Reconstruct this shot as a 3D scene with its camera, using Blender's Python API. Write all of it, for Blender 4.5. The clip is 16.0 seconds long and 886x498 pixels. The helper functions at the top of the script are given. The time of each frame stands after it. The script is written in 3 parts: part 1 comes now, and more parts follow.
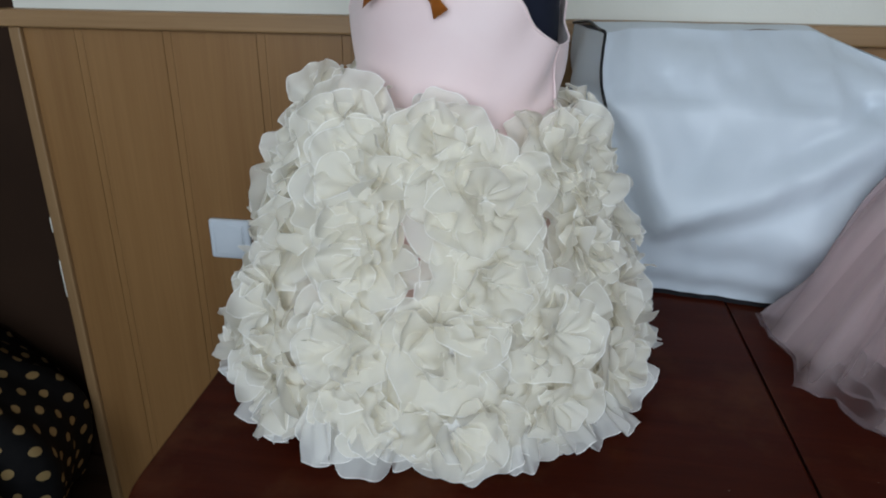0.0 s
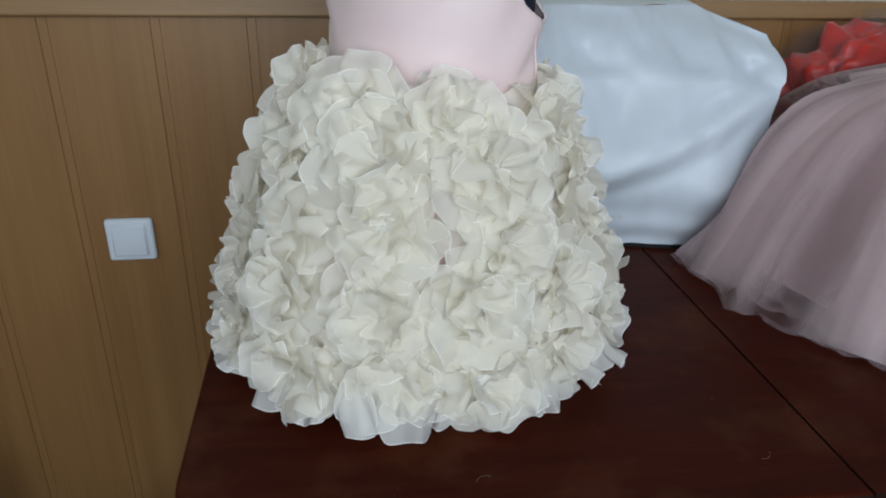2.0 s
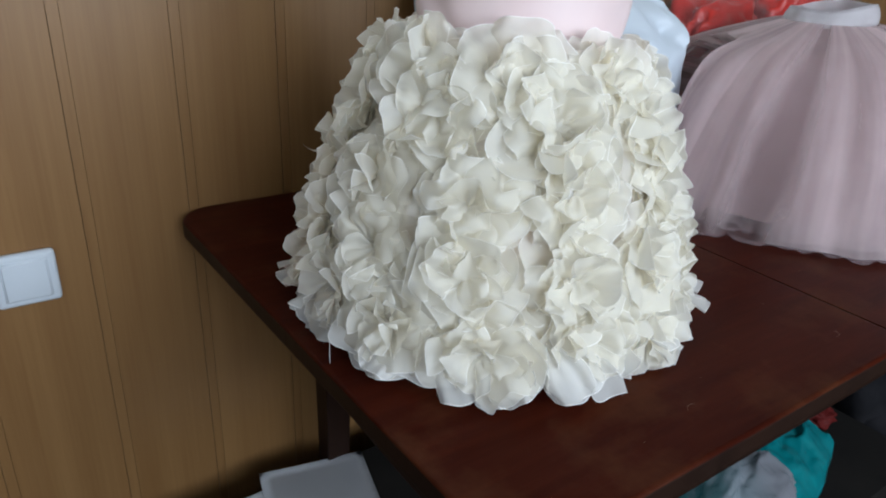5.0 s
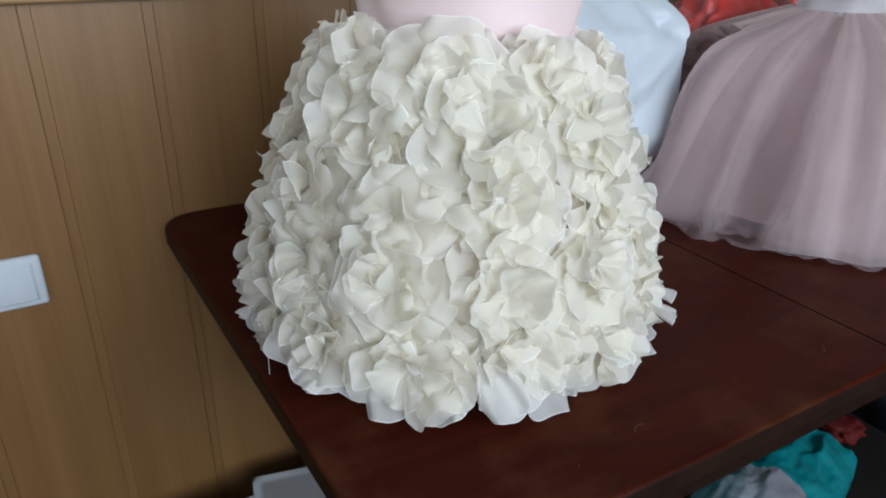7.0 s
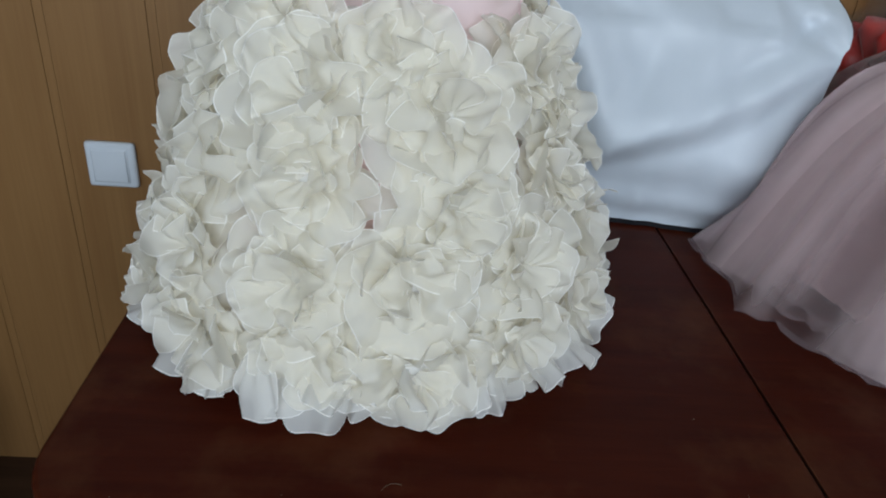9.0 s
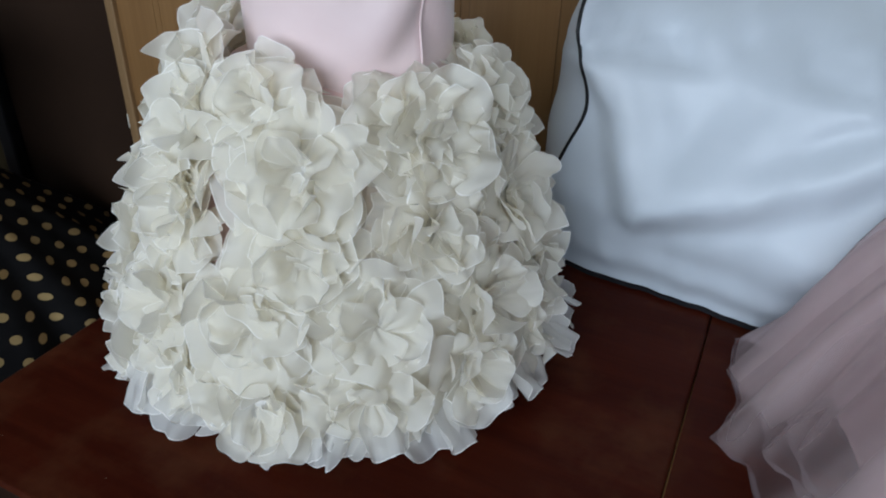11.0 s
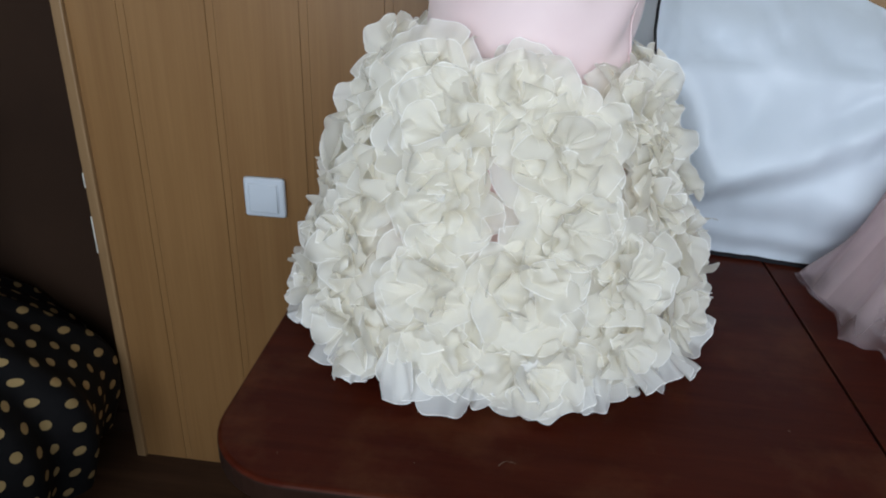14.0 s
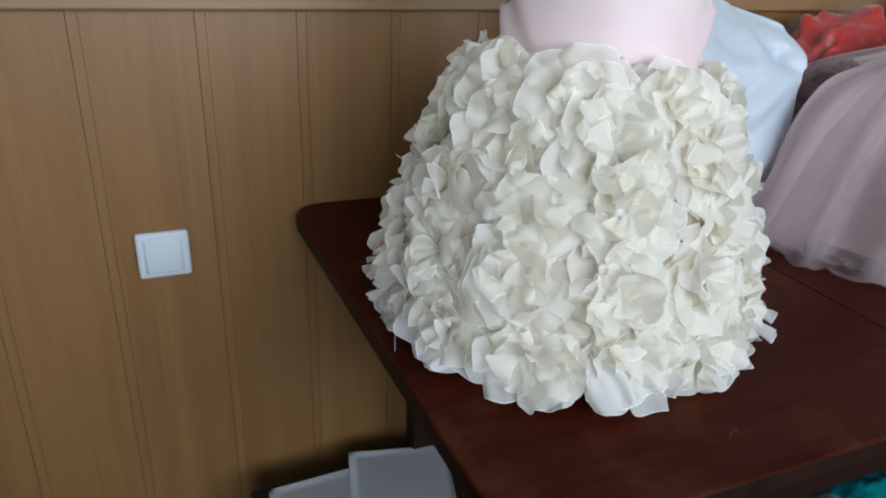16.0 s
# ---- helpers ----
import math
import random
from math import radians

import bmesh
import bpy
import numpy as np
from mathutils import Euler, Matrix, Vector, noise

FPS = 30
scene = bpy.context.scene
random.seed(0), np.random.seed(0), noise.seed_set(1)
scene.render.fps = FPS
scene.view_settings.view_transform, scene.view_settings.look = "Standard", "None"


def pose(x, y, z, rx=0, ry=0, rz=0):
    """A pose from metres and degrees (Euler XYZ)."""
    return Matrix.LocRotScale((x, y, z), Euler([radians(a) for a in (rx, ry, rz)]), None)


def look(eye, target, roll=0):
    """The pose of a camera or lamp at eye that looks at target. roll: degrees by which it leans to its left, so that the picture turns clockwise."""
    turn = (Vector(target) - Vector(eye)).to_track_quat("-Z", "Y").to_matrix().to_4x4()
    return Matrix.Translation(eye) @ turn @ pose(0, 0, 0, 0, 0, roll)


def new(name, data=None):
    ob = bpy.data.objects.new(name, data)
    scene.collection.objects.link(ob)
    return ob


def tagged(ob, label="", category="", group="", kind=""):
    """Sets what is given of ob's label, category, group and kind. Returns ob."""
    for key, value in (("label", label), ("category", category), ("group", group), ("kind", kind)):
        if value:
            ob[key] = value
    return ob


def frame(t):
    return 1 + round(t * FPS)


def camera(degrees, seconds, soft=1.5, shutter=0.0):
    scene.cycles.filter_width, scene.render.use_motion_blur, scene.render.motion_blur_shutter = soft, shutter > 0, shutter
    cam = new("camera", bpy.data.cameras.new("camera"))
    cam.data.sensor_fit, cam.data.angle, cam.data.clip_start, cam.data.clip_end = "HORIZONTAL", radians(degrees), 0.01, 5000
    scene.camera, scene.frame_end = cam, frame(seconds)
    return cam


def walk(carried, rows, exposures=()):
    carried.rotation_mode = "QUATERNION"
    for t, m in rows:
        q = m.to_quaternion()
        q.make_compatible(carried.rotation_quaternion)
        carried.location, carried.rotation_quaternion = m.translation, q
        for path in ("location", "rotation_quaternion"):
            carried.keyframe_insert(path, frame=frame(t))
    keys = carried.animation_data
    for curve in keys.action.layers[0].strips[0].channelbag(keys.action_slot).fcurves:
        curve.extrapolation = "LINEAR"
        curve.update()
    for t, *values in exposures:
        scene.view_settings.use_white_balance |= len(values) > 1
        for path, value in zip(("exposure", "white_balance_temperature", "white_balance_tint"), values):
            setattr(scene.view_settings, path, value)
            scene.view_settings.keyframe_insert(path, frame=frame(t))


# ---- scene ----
cam = camera(64.5, 16.0, soft=2.0)
PATH = [
    (0, (0.08, 0.164, 1.213), (-0.183, 1.989, 0.439), 0.5),
    (0.5, (0.08, 0.169, 1.206), (-0.129, 1.983, 0.39), 2.4),
    (1, (0.087, 0.178, 1.212), (-0.066, 2.0, 0.401), 1.0),
    (1.5, (0.019, 0.164, 1.215), (0.033, 1.989, 0.398), 1.3),
    (2, (-0.108, 0.123, 1.215), (0.144, 1.931, 0.397), 1.1),
    (2.5, (-0.202, 0.128, 1.219), (0.124, 1.907, 0.367), 2.0),
    (3, (-0.335, 0.23, 1.206), (0.449, 1.905, 0.446), 0.9),
    (3.5, (-0.494, 0.267, 1.188), (0.49, 1.807, 0.373), 1.5),
    (4, (-0.544, 0.292, 1.186), (0.517, 1.769, 0.355), 3.3),
    (6.5, (-0.504, 0.283, 1.181), (0.521, 1.785, 0.347), 1.6),
    (7, (-0.422, 0.251, 1.187), (0.493, 1.819, 0.347), 0.7),
    (7.5, (-0.304, 0.205, 1.205), (0.35, 1.913, 0.396), 1.4),
    (8, (-0.204, 0.159, 1.19), (0.181, 1.91, 0.304), 1.0),
    (8.5, (-0.111, 0.179, 1.186), (0.159, 1.962, 0.322), 0.5),
    (9, (0.004, 0.224, 1.18), (0.102, 1.984, 0.235), 4.7),
    (11.3, (0.377, 0.355, 1.241), (-0.509, 1.863, 0.27), 0.1),
    (11.5, (0.387, 0.361, 1.237), (-0.565, 1.839, 0.284), -0.4),
    (12, (0.393, 0.343, 1.235), (-0.483, 1.887, 0.313), 0.4),
    (12.5, (0.36, 0.299, 1.237), (-0.387, 1.914, 0.325), 1.1),
    (13, (0.238, 0.233, 1.224), (-0.415, 1.916, 0.362), -0.6),
    (13.5, (0.072, 0.138, 1.213), (-0.214, 1.95, 0.415), 1.5),
    (14, (-0.002, 0.121, 1.196), (-0.223, 1.923, 0.357), 1.9),
    (14.5, (-0.153, 0.168, 1.206), (-0.05, 1.983, 0.372), 1.5),
    (15, (-0.246, 0.224, 1.23), (0.04, 1.996, 0.348), 0.9),
    (15.5, (-0.39, 0.224, 1.203), (0.123, 1.981, 0.396), 0.9),
    (16, (-0.498, 0.206, 1.208), (0.222, 1.88, 0.385), 2.6),
]
# the camera's own exposure and white balance drift: seconds, stops, kelvin, tint
DRIFT = [
    (0.0, -0.55, 6250, 10), (1.5, -0.54, 6250, 10), (2.5, -0.28, 6400, 10), (3.0, -0.22, 6350, 10), (3.5, -0.18, 6250, 10),
    (4.0, -0.04, 6100, 11), (6.5, -0.04, 6300, 11), (7.0, -0.10, 6250, 11), (7.5, -0.17, 6850, 12), (8.0, -0.22, 6900, 13), (8.5, -0.16, 6650, 12), (9.0, -0.48, 6250, 10),
    (11.5, -0.42, 6100, 11), (13.0, -0.43, 6250, 11), (13.5, -0.44, 6250, 11), (14.0, -0.25, 6250, 12), (14.5, -0.30, 6850, 12), (15.0, -0.26, 6850, 12), (15.5, -0.15, 6450, 12), (16.0, -0.06, 6150, 11),
]
walk(cam, [(t, look(eye, target, roll)) for t, eye, target, roll in PATH], DRIFT)

# ---- light ----
world = bpy.data.worlds.new("world")
scene.world = world
world.use_nodes = True
wn = world.node_tree.nodes
sky = wn.new("ShaderNodeTexSky")
sky.sky_type, sky.sun_disc = "NISHITA", False
sky.sun_elevation, sky.sun_rotation = radians(40), radians(120)
world.node_tree.links.new(sky.outputs[0], wn["Background"].inputs[0])
wn["Background"].inputs[1].default_value = 0.10


def area(name, m, w, h, power, color):
    d = bpy.data.lights.new(name, "AREA")
    d.shape, d.size, d.size_y, d.energy, d.color = "RECTANGLE", w, h, power, color
    ob = new(name, d)
    ob.matrix_world = m
    return ob


# sky light in the two window openings
area("window_light_south", look((0.10, -1.67, 1.72), (0.02, 1.0, 2.3)), 2.6, 1.2, 90, (0.84, 0.93, 1.0))
area("window_light_west", look((-2.57, -0.45, 1.58), (0.0, 0.95, 0.95)), 1.5, 1.35, 5, (0.86, 0.94, 1.0))


# ---- materials ----
class Mat:
    """A node material with a few short ways to build its tree."""

    def __init__(self, name, color=(0.5, 0.5, 0.5), rough=0.5, metal=0.0, **more):
        self.m = bpy.data.materials.new(name)
        self.m.use_nodes = True
        self.t = self.m.node_tree
        self.b = self.t.nodes["Principled BSDF"]
        self.out = self.t.nodes["Material Output"]
        self.b.inputs["Base Color"].default_value = (*color, 1)
        self.b.inputs["Roughness"].default_value = rough
        self.b.inputs["Metallic"].default_value = metal
        for k, v in more.items():
            self.b.inputs[k.replace("_", " ")].default_value = v

    def n(self, kind, **vals):
        node = self.t.nodes.new("ShaderNode" + kind)
        for k, v in vals.items():
            node.inputs[k.replace("_", " ")].default_value = v
        return node

    def link(self, a, b):
        self.t.links.new(a, b)

    def coords(self, scale=(1, 1, 1), which="Object"):
        tc, mp = self.n("TexCoord"), self.n("Mapping")
        mp.inputs["Scale"].default_value = scale
        self.link(tc.outputs[which], mp.inputs["Vector"])
        return mp.outputs["Vector"]

    def noise(self, vec, scale, detail=4.0, rough=0.55, dist=0.0):
        nz = self.n("TexNoise", Scale=scale, Detail=detail, Roughness=rough, Distortion=dist)
        self.link(vec, nz.inputs["Vector"])
        return nz.outputs["Fac"]

    def ramp(self, fac, *stops):
        r = self.n("ValToRGB")
        e = r.color_ramp.elements
        while len(e) < len(stops):
            e.new(0.5)
        for el, (p, c) in zip(e, stops):
            el.position = p
            el.color = (*c, 1) if len(c) == 3 else c
        self.link(fac, r.inputs[0])
        return r.outputs[0]

    def mix(self, fac, a, b, blend="MIX"):
        m = self.t.nodes.new("ShaderNodeMix")
        m.data_type, m.blend_type = "RGBA", blend
        for sock, v in ((m.inputs[0], fac), (m.inputs[6], a), (m.inputs[7], b)):
            if hasattr(v, "links"):
                self.link(v, sock)
            else:
                sock.default_value = (*v, 1) if isinstance(v, tuple) else v
        return m.outputs[2]

    def bump(self, height, strength=0.3, dist=0.001):
        bp = self.n("Bump", Strength=strength, Distance=dist)
        self.link(height, bp.inputs["Height"])
        self.link(bp.outputs[0], self.b.inputs["Normal"])

    def color(self, sock):
        self.link(sock, self.b.inputs["Base Color"])

    def rough(self, fac, lo, hi):
        mr = self.n("MapRange")
        mr.inputs["To Min"].default_value, mr.inputs["To Max"].default_value = lo, hi
        self.link(fac, mr.inputs["Value"])
        self.link(mr.outputs[0], self.b.inputs["Roughness"])


def wood(name, dark, light, grain=(30, 30, 1.2), rough=(0.38, 0.55), spec=0.5):
    w = Mat(name, Specular_IOR_Level=spec)
    v = w.coords(grain)
    oi = w.n("ObjectInfo")
    add = w.n("VectorMath")
    w.link(v, add.inputs[0])
    sc = w.n("VectorMath")
    sc.operation = "SCALE"
    sc.inputs["Scale"].default_value = 17.0
    cx = w.n("CombineXYZ")
    for i in range(3):
        w.link(oi.outputs["Random"], cx.inputs[i])
    w.link(cx.outputs[0], sc.inputs[0])
    w.link(sc.outputs[0], add.inputs[1])
    big = w.noise(add.outputs[0], 0.9, 3.0, 0.5, 0.6)
    fine = w.noise(add.outputs[0], 6.0, 5.0, 0.65, 0.3)
    c = w.mix(w.ramp(big, (0.3, (0, 0, 0)), (0.7, (1, 1, 1))), dark, light)
    c = w.mix(0.35, c, w.ramp(fine, (0.35, dark), (0.65, light)))
    w.color(c)
    w.rough(fine, *rough)
    w.bump(fine, 0.12, 0.0006)
    return w.m


OAK = wood("oak_laminate", (0.230, 0.115, 0.040), (0.302, 0.162, 0.060), (34, 34, 0.9), (0.34, 0.46))
OAK_DARK = wood("oak_shadow_gap", (0.14, 0.072, 0.027), (0.18, 0.098, 0.040), (26, 26, 1.1), (0.6, 0.7))
OAK_RAIL = wood("oak_rail", (0.255, 0.145, 0.062), (0.36, 0.218, 0.102), (1.1, 30, 30), (0.35, 0.5))
OAK_TRIM = wood("oak_trim", (0.24, 0.138, 0.06), (0.335, 0.208, 0.10), (30, 30, 1.2), (0.35, 0.5))
ORANGE_WOOD = wood("orange_wood", (0.17, 0.065, 0.02), (0.26, 0.11, 0.038), (22, 22, 1.0), (0.4, 0.55))


def mahogany():
    w = Mat("mahogany", Coat_Weight=0.0, Specular_IOR_Level=0.04)
    v = w.coords((1.3, 16, 16))
    big = w.noise(v, 1.4, 4.0, 0.6, 0.8)
    fine = w.noise(v, 7.0, 6.0, 0.7, 0.2)
    blot = w.noise(w.coords((5, 5, 5)), 1.3, 5.0, 0.65)
    c = w.mix(w.ramp(big, (0.3, (0, 0, 0)), (0.72, (1, 1, 1))), (0.038, 0.0056, 0.0026), (0.078, 0.0122, 0.0048))
    c = w.mix(0.3, c, w.ramp(fine, (0.4, (0.012, 0.0026, 0.0018)), (0.66, (0.040, 0.0095, 0.0045))))
    # rubbed lighter patches of old lacquer
    c = w.mix(w.ramp(blot, (0.50, (0, 0, 0)), (0.72, (0.6, 0.6, 0.6))), c, (0.105, 0.038, 0.017))
    w.color(c)
    w.rough(blot, 0.24, 0.42)
    dust = w.noise(w.coords((1, 1, 1)), 900.0, 2.0)
    w.bump(w.mix(0.25, fine, dust), 0.10, 0.0005)
    return w.m


MAHOGANY = mahogany()
# darker wood for apron, legs and the tabletop's sides and underside
DARK_FRAME = wood("dark_frame_wood", (0.012, 0.005, 0.003), (0.022, 0.009, 0.005), (14, 14, 1.2), (0.45, 0.6), 0.2)


def plaster():
    w = Mat("wallpaper", (0.72, 0.71, 0.64), 0.75)
    v = w.coords()
    a = w.noise(v, 260.0, 3.0)
    b = w.noise(v, 3.0, 4.0)
    w.color(w.mix(w.ramp(b, (0.3, (0, 0, 0)), (0.7, (1, 1, 1))), (0.68, 0.67, 0.60), (0.77, 0.765, 0.70)))
    w.bump(a, 0.35, 0.0012)
    return w.m


WALLPAPER = plaster()


def painted(name, lo, hi, rough=0.6, scale=3.0):
    w = Mat(name, rough=rough, Specular_IOR_Level=0.25)
    v = w.coords()
    b = w.noise(v, scale, 5.0, 0.6)
    w.color(w.mix(w.ramp(b, (0.3, (0, 0, 0)), (0.7, (1, 1, 1))), lo, hi))
    w.bump(w.noise(v, 180.0, 3.0), 0.15, 0.0006)
    return w.m


BROWN = painted("brown_paint", (0.024, 0.0108, 0.0050), (0.035, 0.0165, 0.0080), 0.85)
OLIVE = painted("olive_paint", (0.036, 0.026, 0.010), (0.052, 0.037, 0.016), 0.6)
BLACK = painted("black_plastic", (0.008, 0.008, 0.009), (0.014, 0.014, 0.016), 0.45, 20)
CEILING = painted("ceiling_paint", (0.30, 0.295, 0.28), (0.36, 0.35, 0.335), 0.8)
ROOMWALL = painted("room_paint", (0.15, 0.125, 0.10), (0.19, 0.165, 0.135), 0.7)
FLOOR = wood("dark_floor", (0.035, 0.017, 0.009), (0.07, 0.035, 0.018), (1.2, 14, 14), (0.6, 0.8), 0.12)
SWITCH = painted("white_switch_plastic", (0.64, 0.69, 0.74), (0.69, 0.74, 0.79), 0.3, 8)
CARD = painted("dark_card", (0.008, 0.007, 0.006), (0.014, 0.012, 0.010), 0.9, 9)
CARDBUFF = painted("buff_fibre", (0.22, 0.17, 0.12), (0.3, 0.24, 0.18), 0.8, 9)
PAPER = painted("paper", (0.66, 0.67, 0.69), (0.72, 0.73, 0.75), 0.8, 6)
DARKCLOTH = painted("dark_cloth", (0.008, 0.008, 0.010), (0.018, 0.017, 0.02), 0.9, 14)
BLUECLOTH = painted("blue_cloth", (0.02, 0.025, 0.11), (0.035, 0.04, 0.17), 0.8, 14)
REDCLOTH = painted("red_cloth", (0.09, 0.007, 0.006), (0.14, 0.011, 0.009), 0.7, 14)
NAVY = painted("navy_jersey", (0.006, 0.008, 0.018), (0.011, 0.014, 0.028), 0.85, 12)
ORANGE = painted("orange_ribbon", (0.36, 0.115, 0.015), (0.46, 0.165, 0.025), 0.45, 30)


def cloth(name, lo, hi, clear, translucent, rough=0.6, weave=2600.0, sheen=0.2, warm=(1.0, 1.0, 1.0)):
    """Thin woven cloth: part passes straight through the weave, part is scattered through, the rest is reflected."""
    w = Mat(name, rough=rough, Sheen_Weight=sheen)
    v = w.coords()
    b = w.noise(v, 22.0, 4.0, 0.6)
    c = w.mix(w.ramp(b, (0.3, (0, 0, 0)), (0.7, (1, 1, 1))), lo, hi)
    w.color(c)
    w.bump(w.noise(v, weave, 2.0), 0.10, 0.0003)
    tr, tp, m1, m2 = w.n("BsdfTranslucent"), w.n("BsdfTransparent"), w.n("MixShader"), w.n("MixShader")
    w.link(w.mix(1.0, c, warm, "MULTIPLY"), tr.inputs["Color"])
    m1.inputs[0].default_value = translucent
    w.link(w.b.outputs[0], m1.inputs[1])
    w.link(tr.outputs[0], m1.inputs[2])
    m2.inputs[0].default_value = clear
    w.link(m1.outputs[0], m2.inputs[1])
    w.link(tp.outputs[0], m2.inputs[2])
    w.link(m2.outputs[0], w.out.inputs["Surface"])
    return w.m


ORGANZA = cloth("cream_organza", (0.982, 0.962, 0.900), (0.990, 0.977, 0.938), 0.22, 0.48, 0.75, warm=(1.0, 0.966, 0.87))
HEM = cloth("organza_hem", (0.988, 0.980, 0.955), (0.992, 0.986, 0.968), 0.0, 0.36, 0.60, warm=(1.0, 0.98, 0.93))
HANGING = cloth("single_organza", (0.968, 0.960, 0.930), (0.980, 0.972, 0.948), 0.36, 0.36, 0.65, warm=(1.0, 0.985, 0.95))
TULLE = cloth("pink_tulle", (0.79, 0.635, 0.645), (0.85, 0.70, 0.71), 0.50, 0.42, 0.8)
# gathers: the net lies denser along its radial folds
def gathered(m):
    t = m.node_tree
    mixer = [n for n in t.nodes if n.type == "MIX_SHADER" and abs(n.inputs[0].default_value - 0.5) < 1e-4][0]
    tc, mp, nz, mr = (t.nodes.new("ShaderNode" + k) for k in ("TexCoord", "Mapping", "TexNoise", "MapRange"))
    mp.inputs["Scale"].default_value = (15, 0.35, 1)
    nz.inputs["Scale"].default_value, nz.inputs["Detail"].default_value = 1.0, 4.0
    mr.inputs["From Min"].default_value, mr.inputs["From Max"].default_value = 0.38, 0.64
    mr.inputs["To Min"].default_value, mr.inputs["To Max"].default_value = 0.12, 0.90
    t.links.new(tc.outputs["UV"], mp.inputs["Vector"])
    t.links.new(mp.outputs[0], nz.inputs["Vector"])
    t.links.new(nz.outputs["Fac"], mr.inputs["Value"])
    t.links.new(mr.outputs[0], mixer.inputs[0])


gathered(TULLE)
TULLE_EDGE = cloth("pink_tulle_hem", (0.62, 0.50, 0.54), (0.68, 0.56, 0.60), 0.72, 0.4, 0.8)
TULLE_LINING = cloth("pink_lining", (0.50, 0.34, 0.35), (0.58, 0.42, 0.43), 0.0, 0.2, 0.6)
BAND = cloth("white_satin_band", (0.82, 0.78, 0.80), (0.88, 0.85, 0.87), 0.0, 0.3, 0.5)


def satin(name, lo, hi, rough=0.38, sheen=0.3, wr=14.0):
    w = Mat(name, rough=rough, Sheen_Weight=sheen)
    v = w.coords()
    b = w.noise(v, wr, 3.0, 0.5, 0.4)
    w.color(w.mix(w.ramp(b, (0.3, (0, 0, 0)), (0.7, (1, 1, 1))), lo, hi))
    f = w.noise(w.coords((1, 1, 0.35)), 900.0, 2.0)
    w.bump(w.mix(0.12, b, f), 0.22, 0.004)
    return w.m


PINK = satin("pink_satin", (0.79, 0.615, 0.615), (0.83, 0.67, 0.665), 0.46)
PINK_LINING = satin("pink_skirt_lining", (0.74, 0.52, 0.505), (0.79, 0.57, 0.55), 0.5)
VINYL = satin("white_pearl_vinyl", (0.59, 0.645, 0.71), (0.65, 0.705, 0.77), 0.44, 0.0, 7.0)
RED = satin("red_satin", (0.46, 0.016, 0.010), (0.60, 0.03, 0.018), 0.4, 0.2, 18.0)
TEAL = satin("teal_plastic_sheet", (0.004, 0.16, 0.18), (0.01, 0.24, 0.26), 0.2, 0.0, 20.0)


def film(name, tint, clear, rough):
    w = Mat(name, tint, rough, IOR=1.45)
    w.bump(w.noise(w.coords(), 40.0, 5.0, 0.7, 1.0), 0.8, 0.004)
    tp, m = w.n("BsdfTransparent"), w.n("MixShader")
    m.inputs[0].default_value = clear
    w.link(w.b.outputs[0], m.inputs[1])
    w.link(tp.outputs[0], m.inputs[2])
    w.link(m.outputs[0], w.out.inputs["Surface"])
    return w.m


CLEARFILM = film("clear_plastic_film", (0.4, 0.4, 0.4), 0.93, 0.08)
MILKFILM = film("milky_plastic_film", (0.55, 0.56, 0.62), 0.58, 0.10)


def dotted():
    """Black cloth with a staggered print of gold dots, laid out in the cloth's own metres (UV)."""
    w = Mat("dotted_cloth", rough=0.8, Specular_IOR_Level=0.15)
    uv = w.n("TexCoord").outputs["UV"]
    sep = w.n("SeparateXYZ")
    w.link(uv, sep.inputs[0])

    def op(kind, a, b=None):
        m = w.n("Math")
        m.operation = kind
        for s, v in zip(m.inputs, (a, b)):
            if v is None:
                continue
            if hasattr(v, "links"):
                w.link(v, s)
            else:
                s.default_value = v
        return m.outputs[0]

    p = 0.041
    row = op("DIVIDE", sep.outputs[1], p)
    shift = op("MULTIPLY", op("MODULO", op("FLOOR", row), 2.0), 0.5)
    fx = op("SUBTRACT", op("FRACT", op("ADD", op("DIVIDE", sep.outputs[0], p * 1.25), shift)), 0.5)
    fy = op("SUBTRACT", op("FRACT", row), 0.5)
    d = op("SQRT", op("ADD", op("POWER", op("MULTIPLY", fx, 1.25), 2.0), op("POWER", fy, 2.0)))
    dot = op("LESS_THAN", d, 0.235)
    b = w.noise(w.coords(), 30.0, 4.0)
    black = w.mix(w.ramp(b, (0.3, (0, 0, 0)), (0.7, (1, 1, 1))), (0.003, 0.003, 0.0035), (0.006, 0.0055, 0.006))
    gold = w.mix(b, (0.32, 0.215, 0.085), (0.46, 0.33, 0.155))
    w.color(w.mix(dot, black, gold))
    r = op("SUBTRACT", 0.75, op("MULTIPLY", dot, 0.38))
    w.link(r, w.b.inputs["Roughness"])
    w.link(op("MULTIPLY", dot, 0.35), w.b.inputs["Metallic"])
    return w.m


DOTTED = dotted()


# ---- mesh helpers ----
def mesh_of(bm, name, *mats, smooth=True):
    me = bpy.data.meshes.new(name)
    bm.to_mesh(me)
    bm.free()
    for m in mats:
        me.materials.append(m)
    if smooth:
        for p in me.polygons:
            p.use_smooth = True
    return me


def part(name, bm, mat, parent=None, label="", smooth=True):
    me = mesh_of(bm, name, *(mat if isinstance(mat, tuple) else (mat,)), smooth=smooth)
    ob = new(name, me)
    if parent:
        ob.parent = parent
    if label:
        ob["label"] = label
    return ob


def thing(name, at, label, category, group=""):
    ob = new(name)
    ob.empty_display_size = 0.05
    ob.matrix_world = at
    return tagged(ob, label, category, group)


